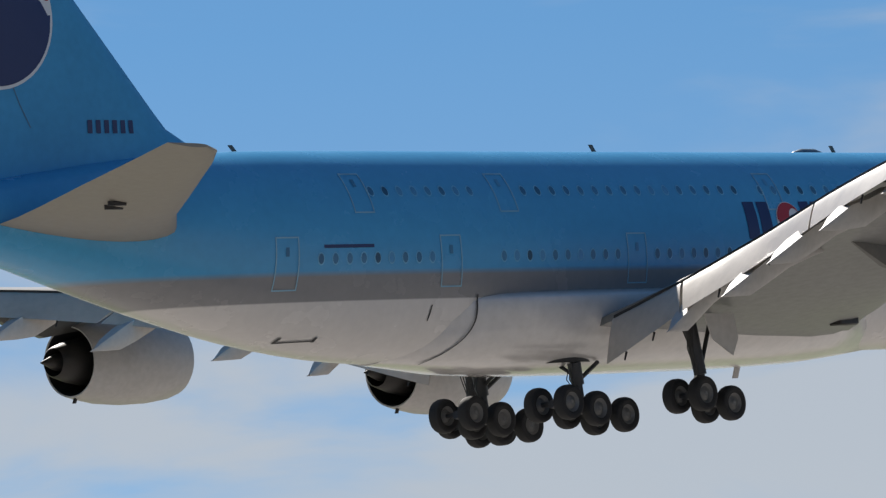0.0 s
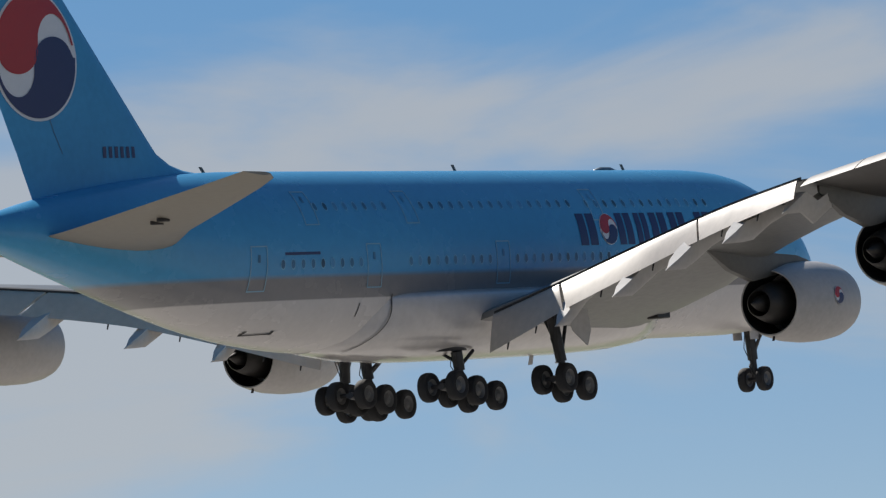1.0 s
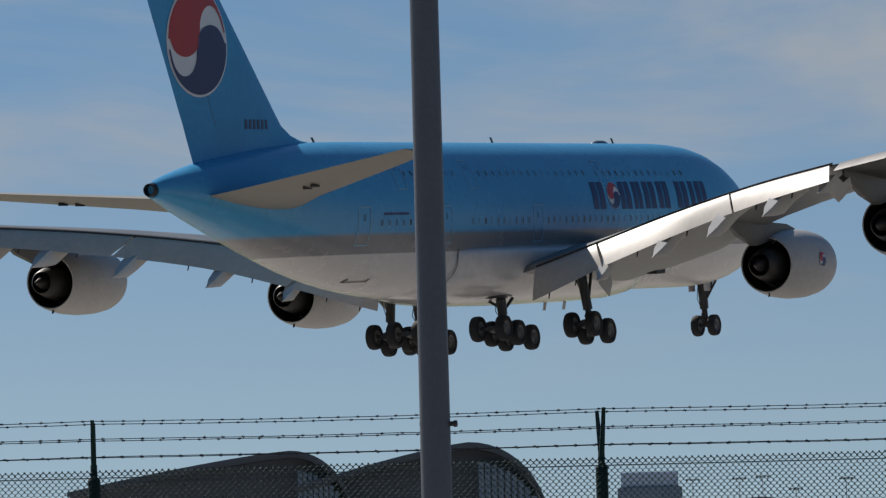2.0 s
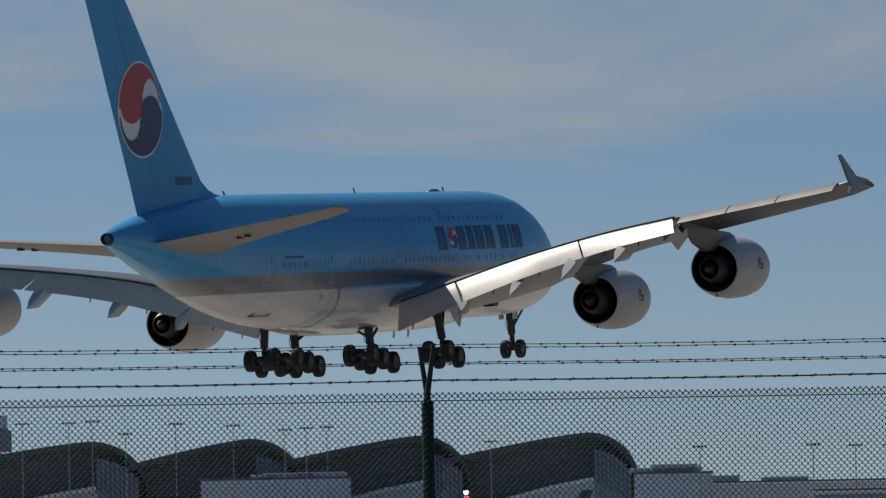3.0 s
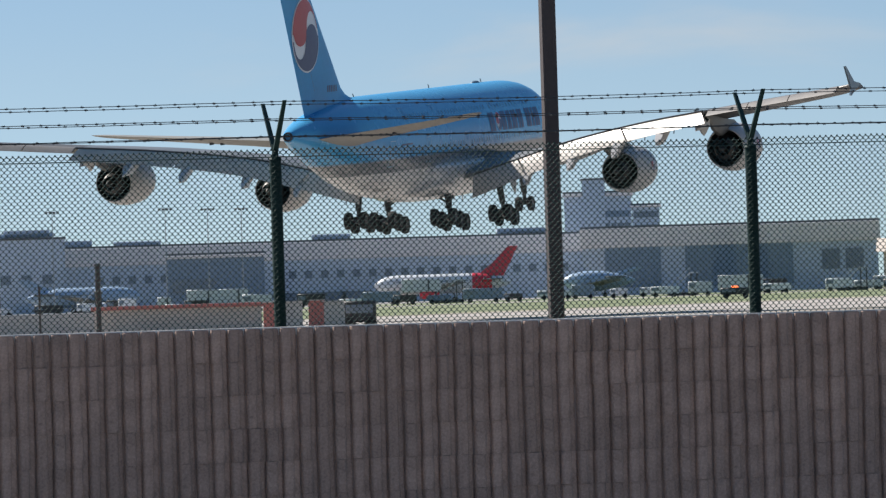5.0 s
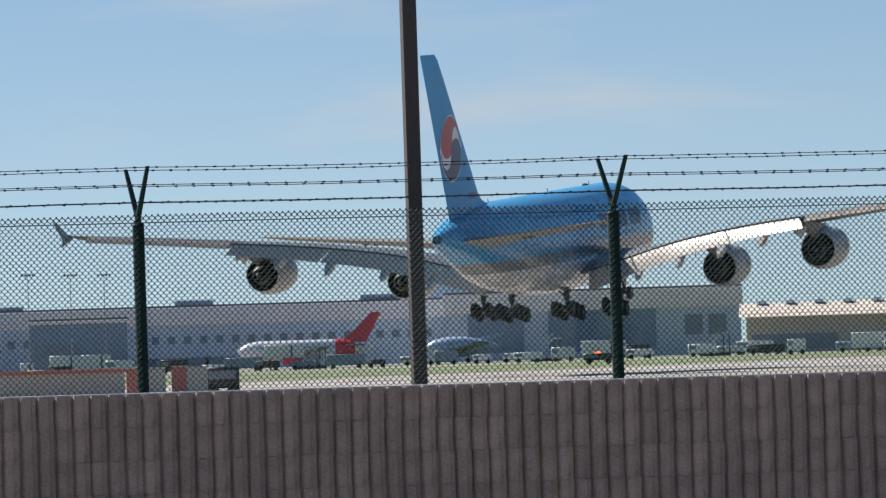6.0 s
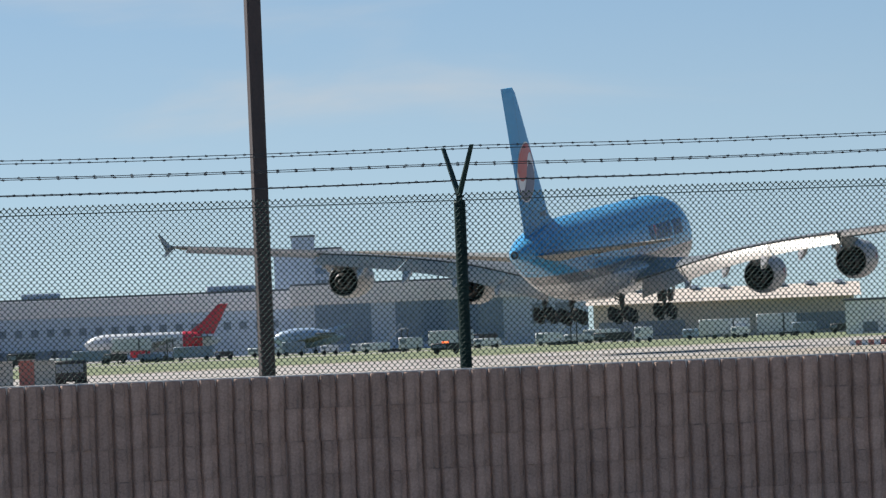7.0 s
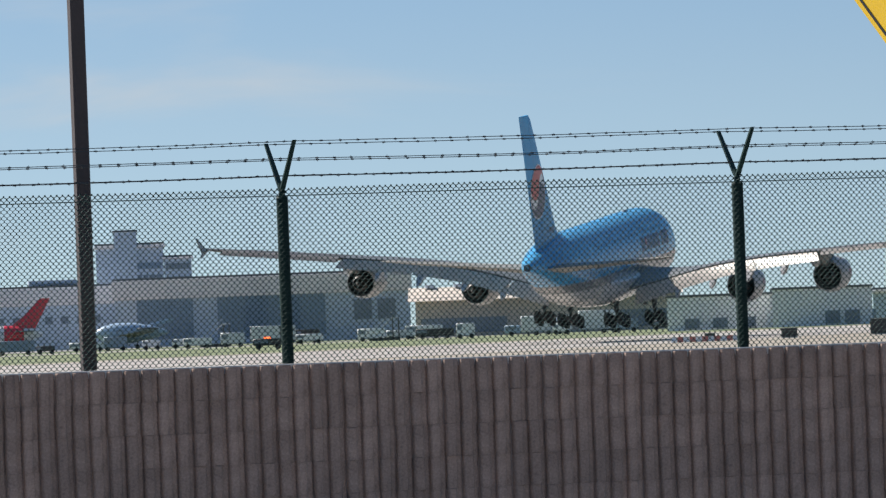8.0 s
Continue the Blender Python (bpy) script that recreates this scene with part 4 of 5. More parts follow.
def block_wall():
    """Fluted concrete block wall: each block has four proud ribs."""
    s0, s1, top, rows = 4.77, 20.4, 2.215, 11
    at = on_line(s0, 38.45)
    wall = thing("wall_perimeter", "brown fluted split-face concrete block perimeter wall", "wall", pose(at.x, at.y, 0, 0, 0.16, TURN), kind="structure")
    bm = box(bmesh.new(), 0, s1 - s0, 0.079, 0.21, 0, top - 0.045)
    part("wall_core", bm, M["mortar"], wall)
    # pale strip that draws a sunlit rim along the top and in the notches
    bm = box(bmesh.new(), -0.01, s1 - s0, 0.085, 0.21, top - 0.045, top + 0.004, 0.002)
    part("wall_top", bm, M["cap"], wall, "wall top coloured pale as if sunlit")
    meshes, tops = [], []
    bw, bh = 0.434, 0.2
    for kind in range(12):
        rnd = random.Random(kind % 6)
        bm = bmesh.new()
        for k in range(4):
            x = k * bw / 4
            w, d = bw / 4, 0.020 + rnd.uniform(-0.005, 0.005)
            lean, edge = rnd.uniform(-0.004, 0.004), rnd.uniform(0.52, 0.66)
            pts = ((x + 0.001, 0.050), (x + 0.006, 0.038 - d + lean), (x + 0.015, 0.029 - d), (x + (edge - 0.1) * w, 0.026 - d - lean), (x + edge * w, 0.030 - d), (x + (edge + 0.10) * w, 0.031), (x + w - 0.012, 0.037), (x + w - 0.005, 0.043), (x + w - 0.001, 0.050))
            mid = x + w / 2
            steps = ((0.0, 1), (bh, 1)) if kind < 6 else ((0.0, 1), (bh - 0.045, 1), (bh - 0.010, 0.95), (bh - 0.002, 0.86))
            loft([[Vector((mid + (px - mid) * f, py + 0.03 + 0.02 * (1 - f), z + 0.0006)) for px, py in pts] for z, f in steps], bm=bm)
        (meshes if kind < 6 else tops).append(finish(bm, "block", M["block"], False))
    rnd = random.Random(3)
    for row in range(rows):
        off = 0.0
        for k in range(int((s1 - s0 - off) / bw)):
            part("block", (meshes if row else tops)[rnd.randrange(6)], None, wall, m=pose(off + k * bw + rnd.uniform(-0.004, 0.004), rnd.uniform(-0.003, 0.003), top - 0.204 - row * 0.202 + 0.002))
    # slotted end panel beside the wall
    at = on_line(1.2, 38.5)
    gate = thing("slotted_barrier", "pale grey concrete barrier with dark upright slots", "barrier", pose(at.x, at.y, 0, 0, 0, TURN))
    ln = s0 - 1.2 - 0.06
    bm = box(bmesh.new(), 0, ln, 0, 0.08, top - 0.065, top - 0.01, 0.008)
    part("top_rail", bm, M["concrete"], gate)
    bm = box(bmesh.new(), 0, ln, 0.06, 0.1, 0, top - 0.06)
    part("backing_panel", bm, M["black"], gate)
    bm = box(bmesh.new(), 0, 0.055, 0, 0.05, 0, top - 0.065, 0.006)
    me = finish(bm, "slat", M["concrete"], False)
    for k in range(int(ln / 0.115)):
        part("slat", me, None, gate, m=pose(k * 0.115, 0, 0))
    bm = tube(bmesh.new(), (ln + 0.02, -0.03, 0), (ln + 0.02, -0.03, top + 0.03), 0.02, 0.02, 8)
    part("end_post", bm, M["orange_red"], gate)


def poles():
    # round steel lamp post in front of the fence
    a = -0.2185
    p = thing("lamp_post", "tall round galvanised steel lamp post", "lamp post", pose(31 * math.sin(a), 31 * math.cos(a), 0))
    prof = [(0.0, 0.078), (1.0, 0.0765), (3.2, 0.073), (6.0, 0.067), (9.0, 0.060)]
    part("shaft", lathe(prof, 32, "Z", cap=True), M["pole_grey"], p)
    bm = box(bmesh.new(), -0.16, 0.16, -0.16, 0.16, 0, 0.03, 0.004)
    part("base_plate", bm, M["pole_grey"], p)
    bm = tube(bmesh.new(), (0.05, 0, 3.29), (0.096, 0, 3.29), 0.012, None, 8)
    tube(bm, (0.093, 0, 3.29), (0.107, 0, 3.29), 0.018, None, 6)
    part("bolt", bm, M["pole_brown"], p)
    bm = tube(bmesh.new(), (0, 0, 3.285), (0, 0, 3.30), 0.0745, None, 24)
    part("clamp_band", bm, M["pole_grey"], p)
    bm = bmesh.new()
    tube(bm, (0, 0, 8.9), (0.5, 0.2, 9.4), 0.035, 0.03, 10)
    tube(bm, (0.5, 0.2, 9.4), (1.6, 0.6, 9.5), 0.03, 0.025, 10)
    part("arm", bm, M["pole_grey"], p)
    # square brown post behind the fence
    a = 0.0016
    d = 41.6
    p = thing("utility_pole", "tall square dark brown steel pole behind the fence", "pole", pose(d * math.sin(a), d * math.cos(a), 0, 0, 0, 15))
    bm = loft([[Vector((x * h, y * h, z)) for x, y in ((-1, -0.8), (-0.8, -1), (0.8, -1), (1, -0.8), (1, 0.8), (0.8, 1), (-0.8, 1), (-1, 0.8))] for z, h in ((0, 0.044), (4, 0.046), (9.5, 0.048))])
    part("shaft", bm, M["pole_brown"], p)
    # yellow warning sign on its own post, only a corner of which comes into view
    a = 0.128
    d = 37.2
    p = thing("warning_sign", "yellow diamond warning sign with a black border on a post", "road sign", pose(d * math.sin(a), d * math.cos(a), 0, 0, 0, -57))
    zc = EYE.z + d * 0.052
    h = 0.53
    bm = tube(bmesh.new(), (0, 0.03, 0), (0, 0.03, zc + 0.3), 0.03, None, 10)
    part("post", bm, M["pole_grey"], p)

    def diamond(half, y0, y1):
        return loft([[Vector((x * half, y, zc + z * half)) for x, z in ((-1, -0.04), (-0.96, 0), (-1, 0.04), (-0.04, 1), (0.04, 1), (1, 0.04), (1, -0.04), (0.04, -1), (-0.04, -1))] for y in (y0, y1)])
    part("plate", diamond(h, -0.002, 0.002), M["yellow"], p)
    bm = bmesh.new()
    for (x0, z0), (x1, z1) in (((-1, 0), (0, -1)), ((0, -1), (1, 0)), ((1, 0), (0, 1)), ((0, 1), (-1, 0))):
        k0, k1 = h * 0.955, h * 0.91
        vs = [bm.verts.new(q) for q in ((x0 * k0, -0.006, zc + z0 * k0), (x1 * k0, -0.006, zc + z1 * k0), (x1 * k1, -0.006, zc + z1 * k1), (x0 * k1, -0.006, zc + z0 * k1))]
        bm.faces.new(vs)
    part("border", bm, M["black"], p)


# ---- the far side of the airfield ----
def far(az, d):
    """Pose of a far thing that faces the camera: azimuth in milliradians, metres away."""
    return pose(d * math.sin(az / 1000), d * math.cos(az / 1000), 0, 0, 0, -math.degrees(az / 1000))


def height(el, d):
    return EYE.z + d * el / 1000


def block_building(az0, az1, d, el, name, label, material, depth=40.0, cornice=0.0, slots=(), group="", roof_gear=0):
    """A flat-roofed block; slots: window rows (x from, x to, count, width, z from, z to) as fractions of the front."""
    w, h = d * (az1 - az0) / 1000, height(el, d)
    b = thing(name, label, "building", far((az0 + az1) / 2, d), group)
    part("wall", box(bmesh.new(), -w / 2, w / 2, 0, depth, 0, h), M[material], b, smooth=False)
    part("roof", box(bmesh.new(), -w / 2 - 0.3, w / 2 + 0.3, -0.3, depth, h, h + 0.4, 0.1), M["roof_metal"], b, smooth=False)
    if cornice:
        part("cornice", box(bmesh.new(), -w / 2 - 0.5, w / 2 + 0.5, -0.9, 0.1, h - cornice, h - 0.05, 0.15), M["roof_edge"], b, smooth=False)
    rnd = random.Random(int(abs(az0) * 10))
    for x0, x1, n, ww, z0, z1 in slots:
        for k in range(n):
            cx = -w / 2 + w * (x0 + (x1 - x0) * (k + 0.5) / n)
            bm = box(bmesh.new(), -ww / 2, ww / 2, -0.25, 0.2, 0, (z1 - z0) * h, 0.05)
            part("window" if ww < 8 else "door_bay", bm, M["building_dark" if ww < 8 else "door_blue"], b, m=pose(cx, 0, z0 * h), smooth=False)
    for k in range(roof_gear):
        x = rnd.uniform(-0.46, 0.46) * w
        bw, bh = rnd.uniform(2, 6), rnd.uniform(0.8, 2.0)
        part("roof_unit", box(bmesh.new(), x - bw, x + bw, 6, 12, h + 0.4, h + 0.4 + bh, 0.2), M["building"], b, smooth=False)
    return b


def arched_hall(az_peak, az_left, az_right, d, el_peak, el_left, el_right, depth=70.0, glazed=True):
    """A hall under one long wave-shaped roof: a slow rise, then a steep rounded fall."""
    b = thing("arched_hall", "terminal hall under a dark wave-shaped metal roof", "building", far(az_peak, d), "wave-roofed terminal halls")
    xl, xr = d * (az_left - az_peak) / 1000, d * (az_right - az_peak) / 1000
    hp, hl, hr = height(el_peak, d), height(el_left, d), height(el_right, d)
    prof = []
    for k in range(13):
        u = k / 12
        prof.append((xl * (1 - u), hl + (hp - hl) * (1 - (1 - u) ** 1.25)))
    for k in range(1, 13):
        q = k / 12 * math.pi / 2
        prof.append((xr * math.sin(q), hr + (hp - hr) * math.cos(q) ** 0.9))
    bm = bmesh.new()
    t = 1.2
    ring = lambda y, g: [Vector((x, y, z + g)) for x, z in prof] + [Vector((x * 0.985, y, z + g - t)) for x, z in prof[::-1]]
    loft([ring(-7, 0), ring(depth, 0)], bm=bm)
    part("roof", bm, M["roof_metal"], b, "dark curved metal roof")
    bm = bmesh.new()
    edge = [(x * 1.001, z + 0.12) for x, z in prof]
    loft([[Vector((x, y, z)) for x, z in edge] + [Vector((x, y, z - 0.9)) for x, z in edge[::-1]] for y in (-7.5, -7.05)], bm=bm)
    part("fascia", bm, M["roof_metal"], b)
    bm = bmesh.new()
    low = [(x * 0.97, z - t) for x, z in prof]
    loft([[Vector((x, y, z)) for x, z in low] + [Vector((low[-1][0], y, 0)), Vector((low[0][0], y, 0))] for y in (0, 1.0)], bm=bm)
    part("end_wall", bm, M["roof_metal"], b, "dark metal-clad end wall")
    rise = ((xl, hl * 0.42), (xl * 0.6, hl * 0.52), (xl * 0.25, hl * 0.66), (xr * 0.1, hl * 0.74), (xr * 0.85, hl * 0.5))
    part("front_wall", loft([[Vector((x, y, z)) for y, z in ((-5.5, 0), (-5.5, z0 + 0.1), (-0.2, z0 + 0.1), (-0.2, 0))] for x, z0 in rise]), M["building"], b, "grey lower front wall")
    if glazed:
        n = 9
        for k in range(n):
            x = xr * (0.12 + 0.72 * k / n)
            top = np.interp(x, [p[0] for p in low], [p[1] for p in low]) - 1.5
            w = xr * 0.72 / n * 0.8
            part("window", box(bmesh.new(), x, x + w, -5.75, 0.2, 6.5, max(7.5, top - 1.0)), M["building_dark"], b, smooth=False)
    # pale canopy strip that climbs along the front
    bm = bmesh.new()
    loft([[Vector((x, y, z)) for y, z in ((-9, z0), (-6, z0 + 0.2), (-6, z0 + 1.0), (-9, z0 + 0.8))] for x, z0 in rise[:4]], bm=bm)
    part("canopy", bm, M["roof_edge"], b, "pale sloping canopy edge")
    return b


def small_jet(az_nose, az_tail, d, tail_el, tail_material, label, tip=None, body="emblem_white", dz=0.0):
    """A parked airliner seen from the side."""
    ln = abs(az_tail - az_nose) * d / 1000
    sgn = 1 if az_tail > az_nose else -1
    j = thing("parked_airliner", label, "aircraft", far((az_nose + az_tail) / 2, d), "parked airliners")
    r = 2.0
    prof = [(-ln / 2, 0.05), (-ln / 2 + 0.8, 0.9), (-ln / 2 + 2.2, 1.6), (-ln / 2 + 4.5, r), (ln / 2 - 7, r), (ln / 2 - 3, 1.25), (ln / 2 - 0.3, 0.3)]
    zc = 3.7 + dz
    bm = lathe([(s * sgn, q) for s, q in prof], 24, "X", (0, 0, zc), cap=True)
    fus = part("fuselage", bm, M[body], j)
    ht = height(tail_el, d)
    x = ln / 2 * sgn
    bm = loft([[Vector((x - sgn * a, y, z)) for a, y in ((c0, 0), ((c0 + c1) / 2, 0.22), (c1, 0), ((c0 + c1) / 2, -0.22))] for c0, c1, z in ((7.4, 1.8, zc + 1.3), (3.9, 0.35, (zc + 1.3 + ht) / 2), (0.7, -1.3, ht + 0.5))])
    fin = part("tail_fin", bm, M[tail_material], j)
    if tail_material == "jet_red":  # the red runs down over the rear body
        bm = lathe([(s * sgn, q) for s, q in ((ln / 2 - 8.2, 1.0), (ln / 2 - 8.2, r + 0.03), (ln / 2 - 7, r + 0.03), (ln / 2 - 4.2, 1.62))], 24, "X", (0, 0, zc))
        part("painted_band", bm, M["jet_red"], fus, "bright red band round the rear body")
    bm = box(bmesh.new(), -ln / 2 + 4.5, ln / 2 - 9, -r * 0.97 - 0.03, -r * 0.9, zc + 0.38, zc + 0.62)
    part("window_row", bm, M["building_dark"], fus, "dark row of cabin windows")
    if tip:
        lo, hi = zc + 1.3, ht + 0.5
        at = lambda f: (7.4 - 6.7 * f + 0.06, 1.8 - 3.1 * f - 0.06, lo + (hi - lo) * f)
        bm = loft([[Vector((x - sgn * a, y, z)) for a, y in ((c0, 0), ((c0 + c1) / 2, 0.25), (c1, 0), ((c0 + c1) / 2, -0.25))] for c0, c1, z in (at(0.38), at(0.8))])
        part("fin_band", bm, M["tail_red"], fin, "red band on the fin")
        bm = loft([[Vector((x - sgn * a, y, z)) for a, y in ((c0, 0), ((c0 + c1) / 2, 0.26), (c1, 0), ((c0 + c1) / 2, -0.26))] for c0, c1, z in (at(0.86), at(1.01))])
        part("fin_tip", bm, M[tip], fin)
    for y0, y1, z in ((1.5, 15, zc - 1.0), (-1.5, -15, zc - 1.0)):
        bm = loft([[Vector((-sgn * (c + 2) + (abs(y) - 1.5) * 0.45 * sgn, y, zz + dzz)) for c, dzz in ((3.2, 0), (1, 0.35), (-2.5 + abs(y) * 0.12, 0), (1, -0.2))] for y, zz in ((y0, z), (y1, z + 1.1))])
        part("wing", bm, M["wing"], j)
        bm = lathe([(-1.8, 0.9), (-1.0, 1.05), (1.2, 0.95), (2.2, 0.6)], 18, "X", (-sgn * 3, y1 * 0.36, zc - 2.0), cap=True)
        part("engine", bm, M["jet_red" if tail_material == "jet_red" else "white_wall"], j)
    bm = box(bmesh.new(), x - sgn * 6, x - sgn * 2, -5.6, 5.6, zc + 0.6, zc + 0.85, 0.05)
    part("tailplane", bm, M["wing"], j)
    for sx in (-0.33, 0.08):
        bm = tube(bmesh.new(), (sx * ln * sgn, 0, 0.5), (sx * ln * sgn, 0, zc - 1.7), 0.12)
        leg = part("landing_gear", bm, M["dark"], j)
        for y in (-1.5, 1.5) if sx > 0 else (-0.3, 0.3):
            part("tyre", tube(bmesh.new(), (sx * ln * sgn, y - 0.2, 0.5), (sx * ln * sgn, y + 0.2, 0.5), 0.5, None, 14), M["rubber"], leg)
    return j


def light_mast(az, el, d=1250.0):
    h = height(el, d)
    m = thing("light_mast", "tall thin apron floodlight mast", "light mast", far(az, d), "apron light masts")
    part("pole", tube(bmesh.new(), (0, 0, 0), (0, 0, h), 0.12, 0.07, 6), M["mast"], m)
    bm = box(bmesh.new(), -1.3, 1.3, -0.12, 0.12, h - 0.05, h + 0.1, 0.02)
    head = part("crossbar", bm, M["mast"], m)
    for k in (-1.1, -0.35, 0.4, 1.1):
        part("lamp", box(bmesh.new(), k - 0.22, k + 0.22, -0.3, 0.2, h - 0.3, h + 0.02, 0.04), M["dark"], head)


def vehicle(az, d, ln, h, body, label, cab=0.3):
    v = thing("service_vehicle", label, "vehicle", far(az, d), "apron vehicles")
    bm = box(bmesh.new(), -ln / 2, ln / 2, -1.1, 1.1, 0.55, h, 0.12)
    shell = part("body", bm, M[body], v)
    bm = box(bmesh.new(), -ln / 2 + 0.15, -ln / 2 + ln * cab, -1.13, 1.13, h * 0.58, h * 0.88, 0.05)
    part("window", bm, M["building_dark"], shell)
    for x in (-ln * 0.32, ln * 0.32):
        for y in (-1.0, 1.0):
            part("wheel", tube(bmesh.new(), (x, y - 0.14, 0.42), (x, y + 0.14, 0.42), 0.42, None, 16), M["rubber"], v)
    return v


def parked_car(az, d, material, label):
    c = thing("parked_car", label, "car", far(az, d), "cars beside the shrubs")
    sect = ((-2.1, 0.55, 0.75), (-2.0, 0.35, 0.85), (-0.9, 0.3, 0.95), (0.6, 0.3, 1.0), (1.9, 0.35, 0.95), (2.1, 0.5, 0.8))
    body = part("body", loft([[Vector((x, y * 0.88, z)) for y, z in ((-1, lo), (-1, hi - 0.12), (-0.85, hi), (0.85, hi), (1, hi - 0.12), (1, lo))] for x, lo, hi in sect]), M[material], c)
    cabin = loft([[Vector((x, y * w, z)) for y in (-1, 1)] + [Vector((x2, y * w * 0.85, 1.45)) for y in (1, -1)] for x, x2, w in ((-1.1, -0.5, 0.8), (1.7, 1.2, 0.8)) for z in (0.93,)])
    part("glasshouse", cabin, M["building_dark"], body)
    part("roof", box(bmesh.new(), -0.5, 1.2, -0.68, 0.68, 1.44, 1.5, 0.02), M[material], body)
    for x in (-1.3, 1.3):
        for y in (-0.8, 0.8):
            part("wheel", tube(bmesh.new(), (x, y - 0.1, 0.32), (x, y + 0.1, 0.32), 0.32, None, 14), M["rubber"], c)
    return c


def shrub(az, d, w, h):
    """A loose shrub: stems under a crown of many small leaf blades."""
    sh = thing("shrub", "dark green leafy shrub beyond the perimeter wall", "shrub", far(az, d), "shrubs beyond the wall")
    rnd = random.Random(int(-az * 10))
    bm = bmesh.new()
    for _ in range(6):
        tube(bm, (rnd.uniform(-0.2, 0.2) * w, 0, 0), (rnd.uniform(-0.4, 0.4) * w, rnd.uniform(-0.5, 0.5), h * 0.7), 0.06, 0.02, 5)
    part("stem", bm, M["pole_brown"], sh)
    lumps = [(rnd.uniform(-0.42, 0.42) * w, rnd.uniform(-0.8, 0.8), h * rnd.uniform(0.3, 0.72), rnd.uniform(0.5, 0.9)) for _ in range(12)]
    verts, faces = [], []
    for _ in range(2600):
        x, y, z, r = lumps[rnd.randrange(12)]
        d3 = Vector((rnd.gauss(0, 1), rnd.gauss(0, 1), rnd.gauss(0, 1))).normalized() * r * rnd.uniform(0.6, 1.0)
        p = Vector((x, y, max(0.1, z + 0.75 * d3.z))) + Vector((d3.x, d3.y, 0))
        q = Vector((rnd.gauss(0, 1), rnd.gauss(0, 1), rnd.gauss(0, 1))).normalized()
        t = q.orthogonal().normalized()
        i = len(verts)
        verts += [p - q * 0.14, p + t * 0.07, p + q * 0.14, p - t * 0.07]
        faces.append((i, i + 1, i + 2, i + 3))
    me = bpy.data.meshes.new("leaves")
    me.from_pydata(verts, [], faces)
    me.materials.append(M["leaf"])
    ob = part("leaves", me, None, sh, "dense dark green leaves")
    return sh


def kiosk(az, d, w, h, material, label, name="equipment_cabin"):
    k = thing(name, label, "cabin", far(az, d), "field equipment cabins")
    body = part("body", box(bmesh.new(), -w / 2, w / 2, 0, max(1.2, w * 0.6), 0.1, h, 0.04), M[material], k, smooth=False)
    part("base", box(bmesh.new(), -w / 2 - 0.05, w / 2 + 0.05, -0.05, max(1.2, w * 0.6) + 0.05, 0, 0.1), M["concrete"], k, smooth=False)
    part("roof", box(bmesh.new(), -w / 2 - 0.06, w / 2 + 0.06, -0.08, max(1.2, w * 0.6) + 0.06, h, h + 0.06), M["concrete"], body, smooth=False)
    return k


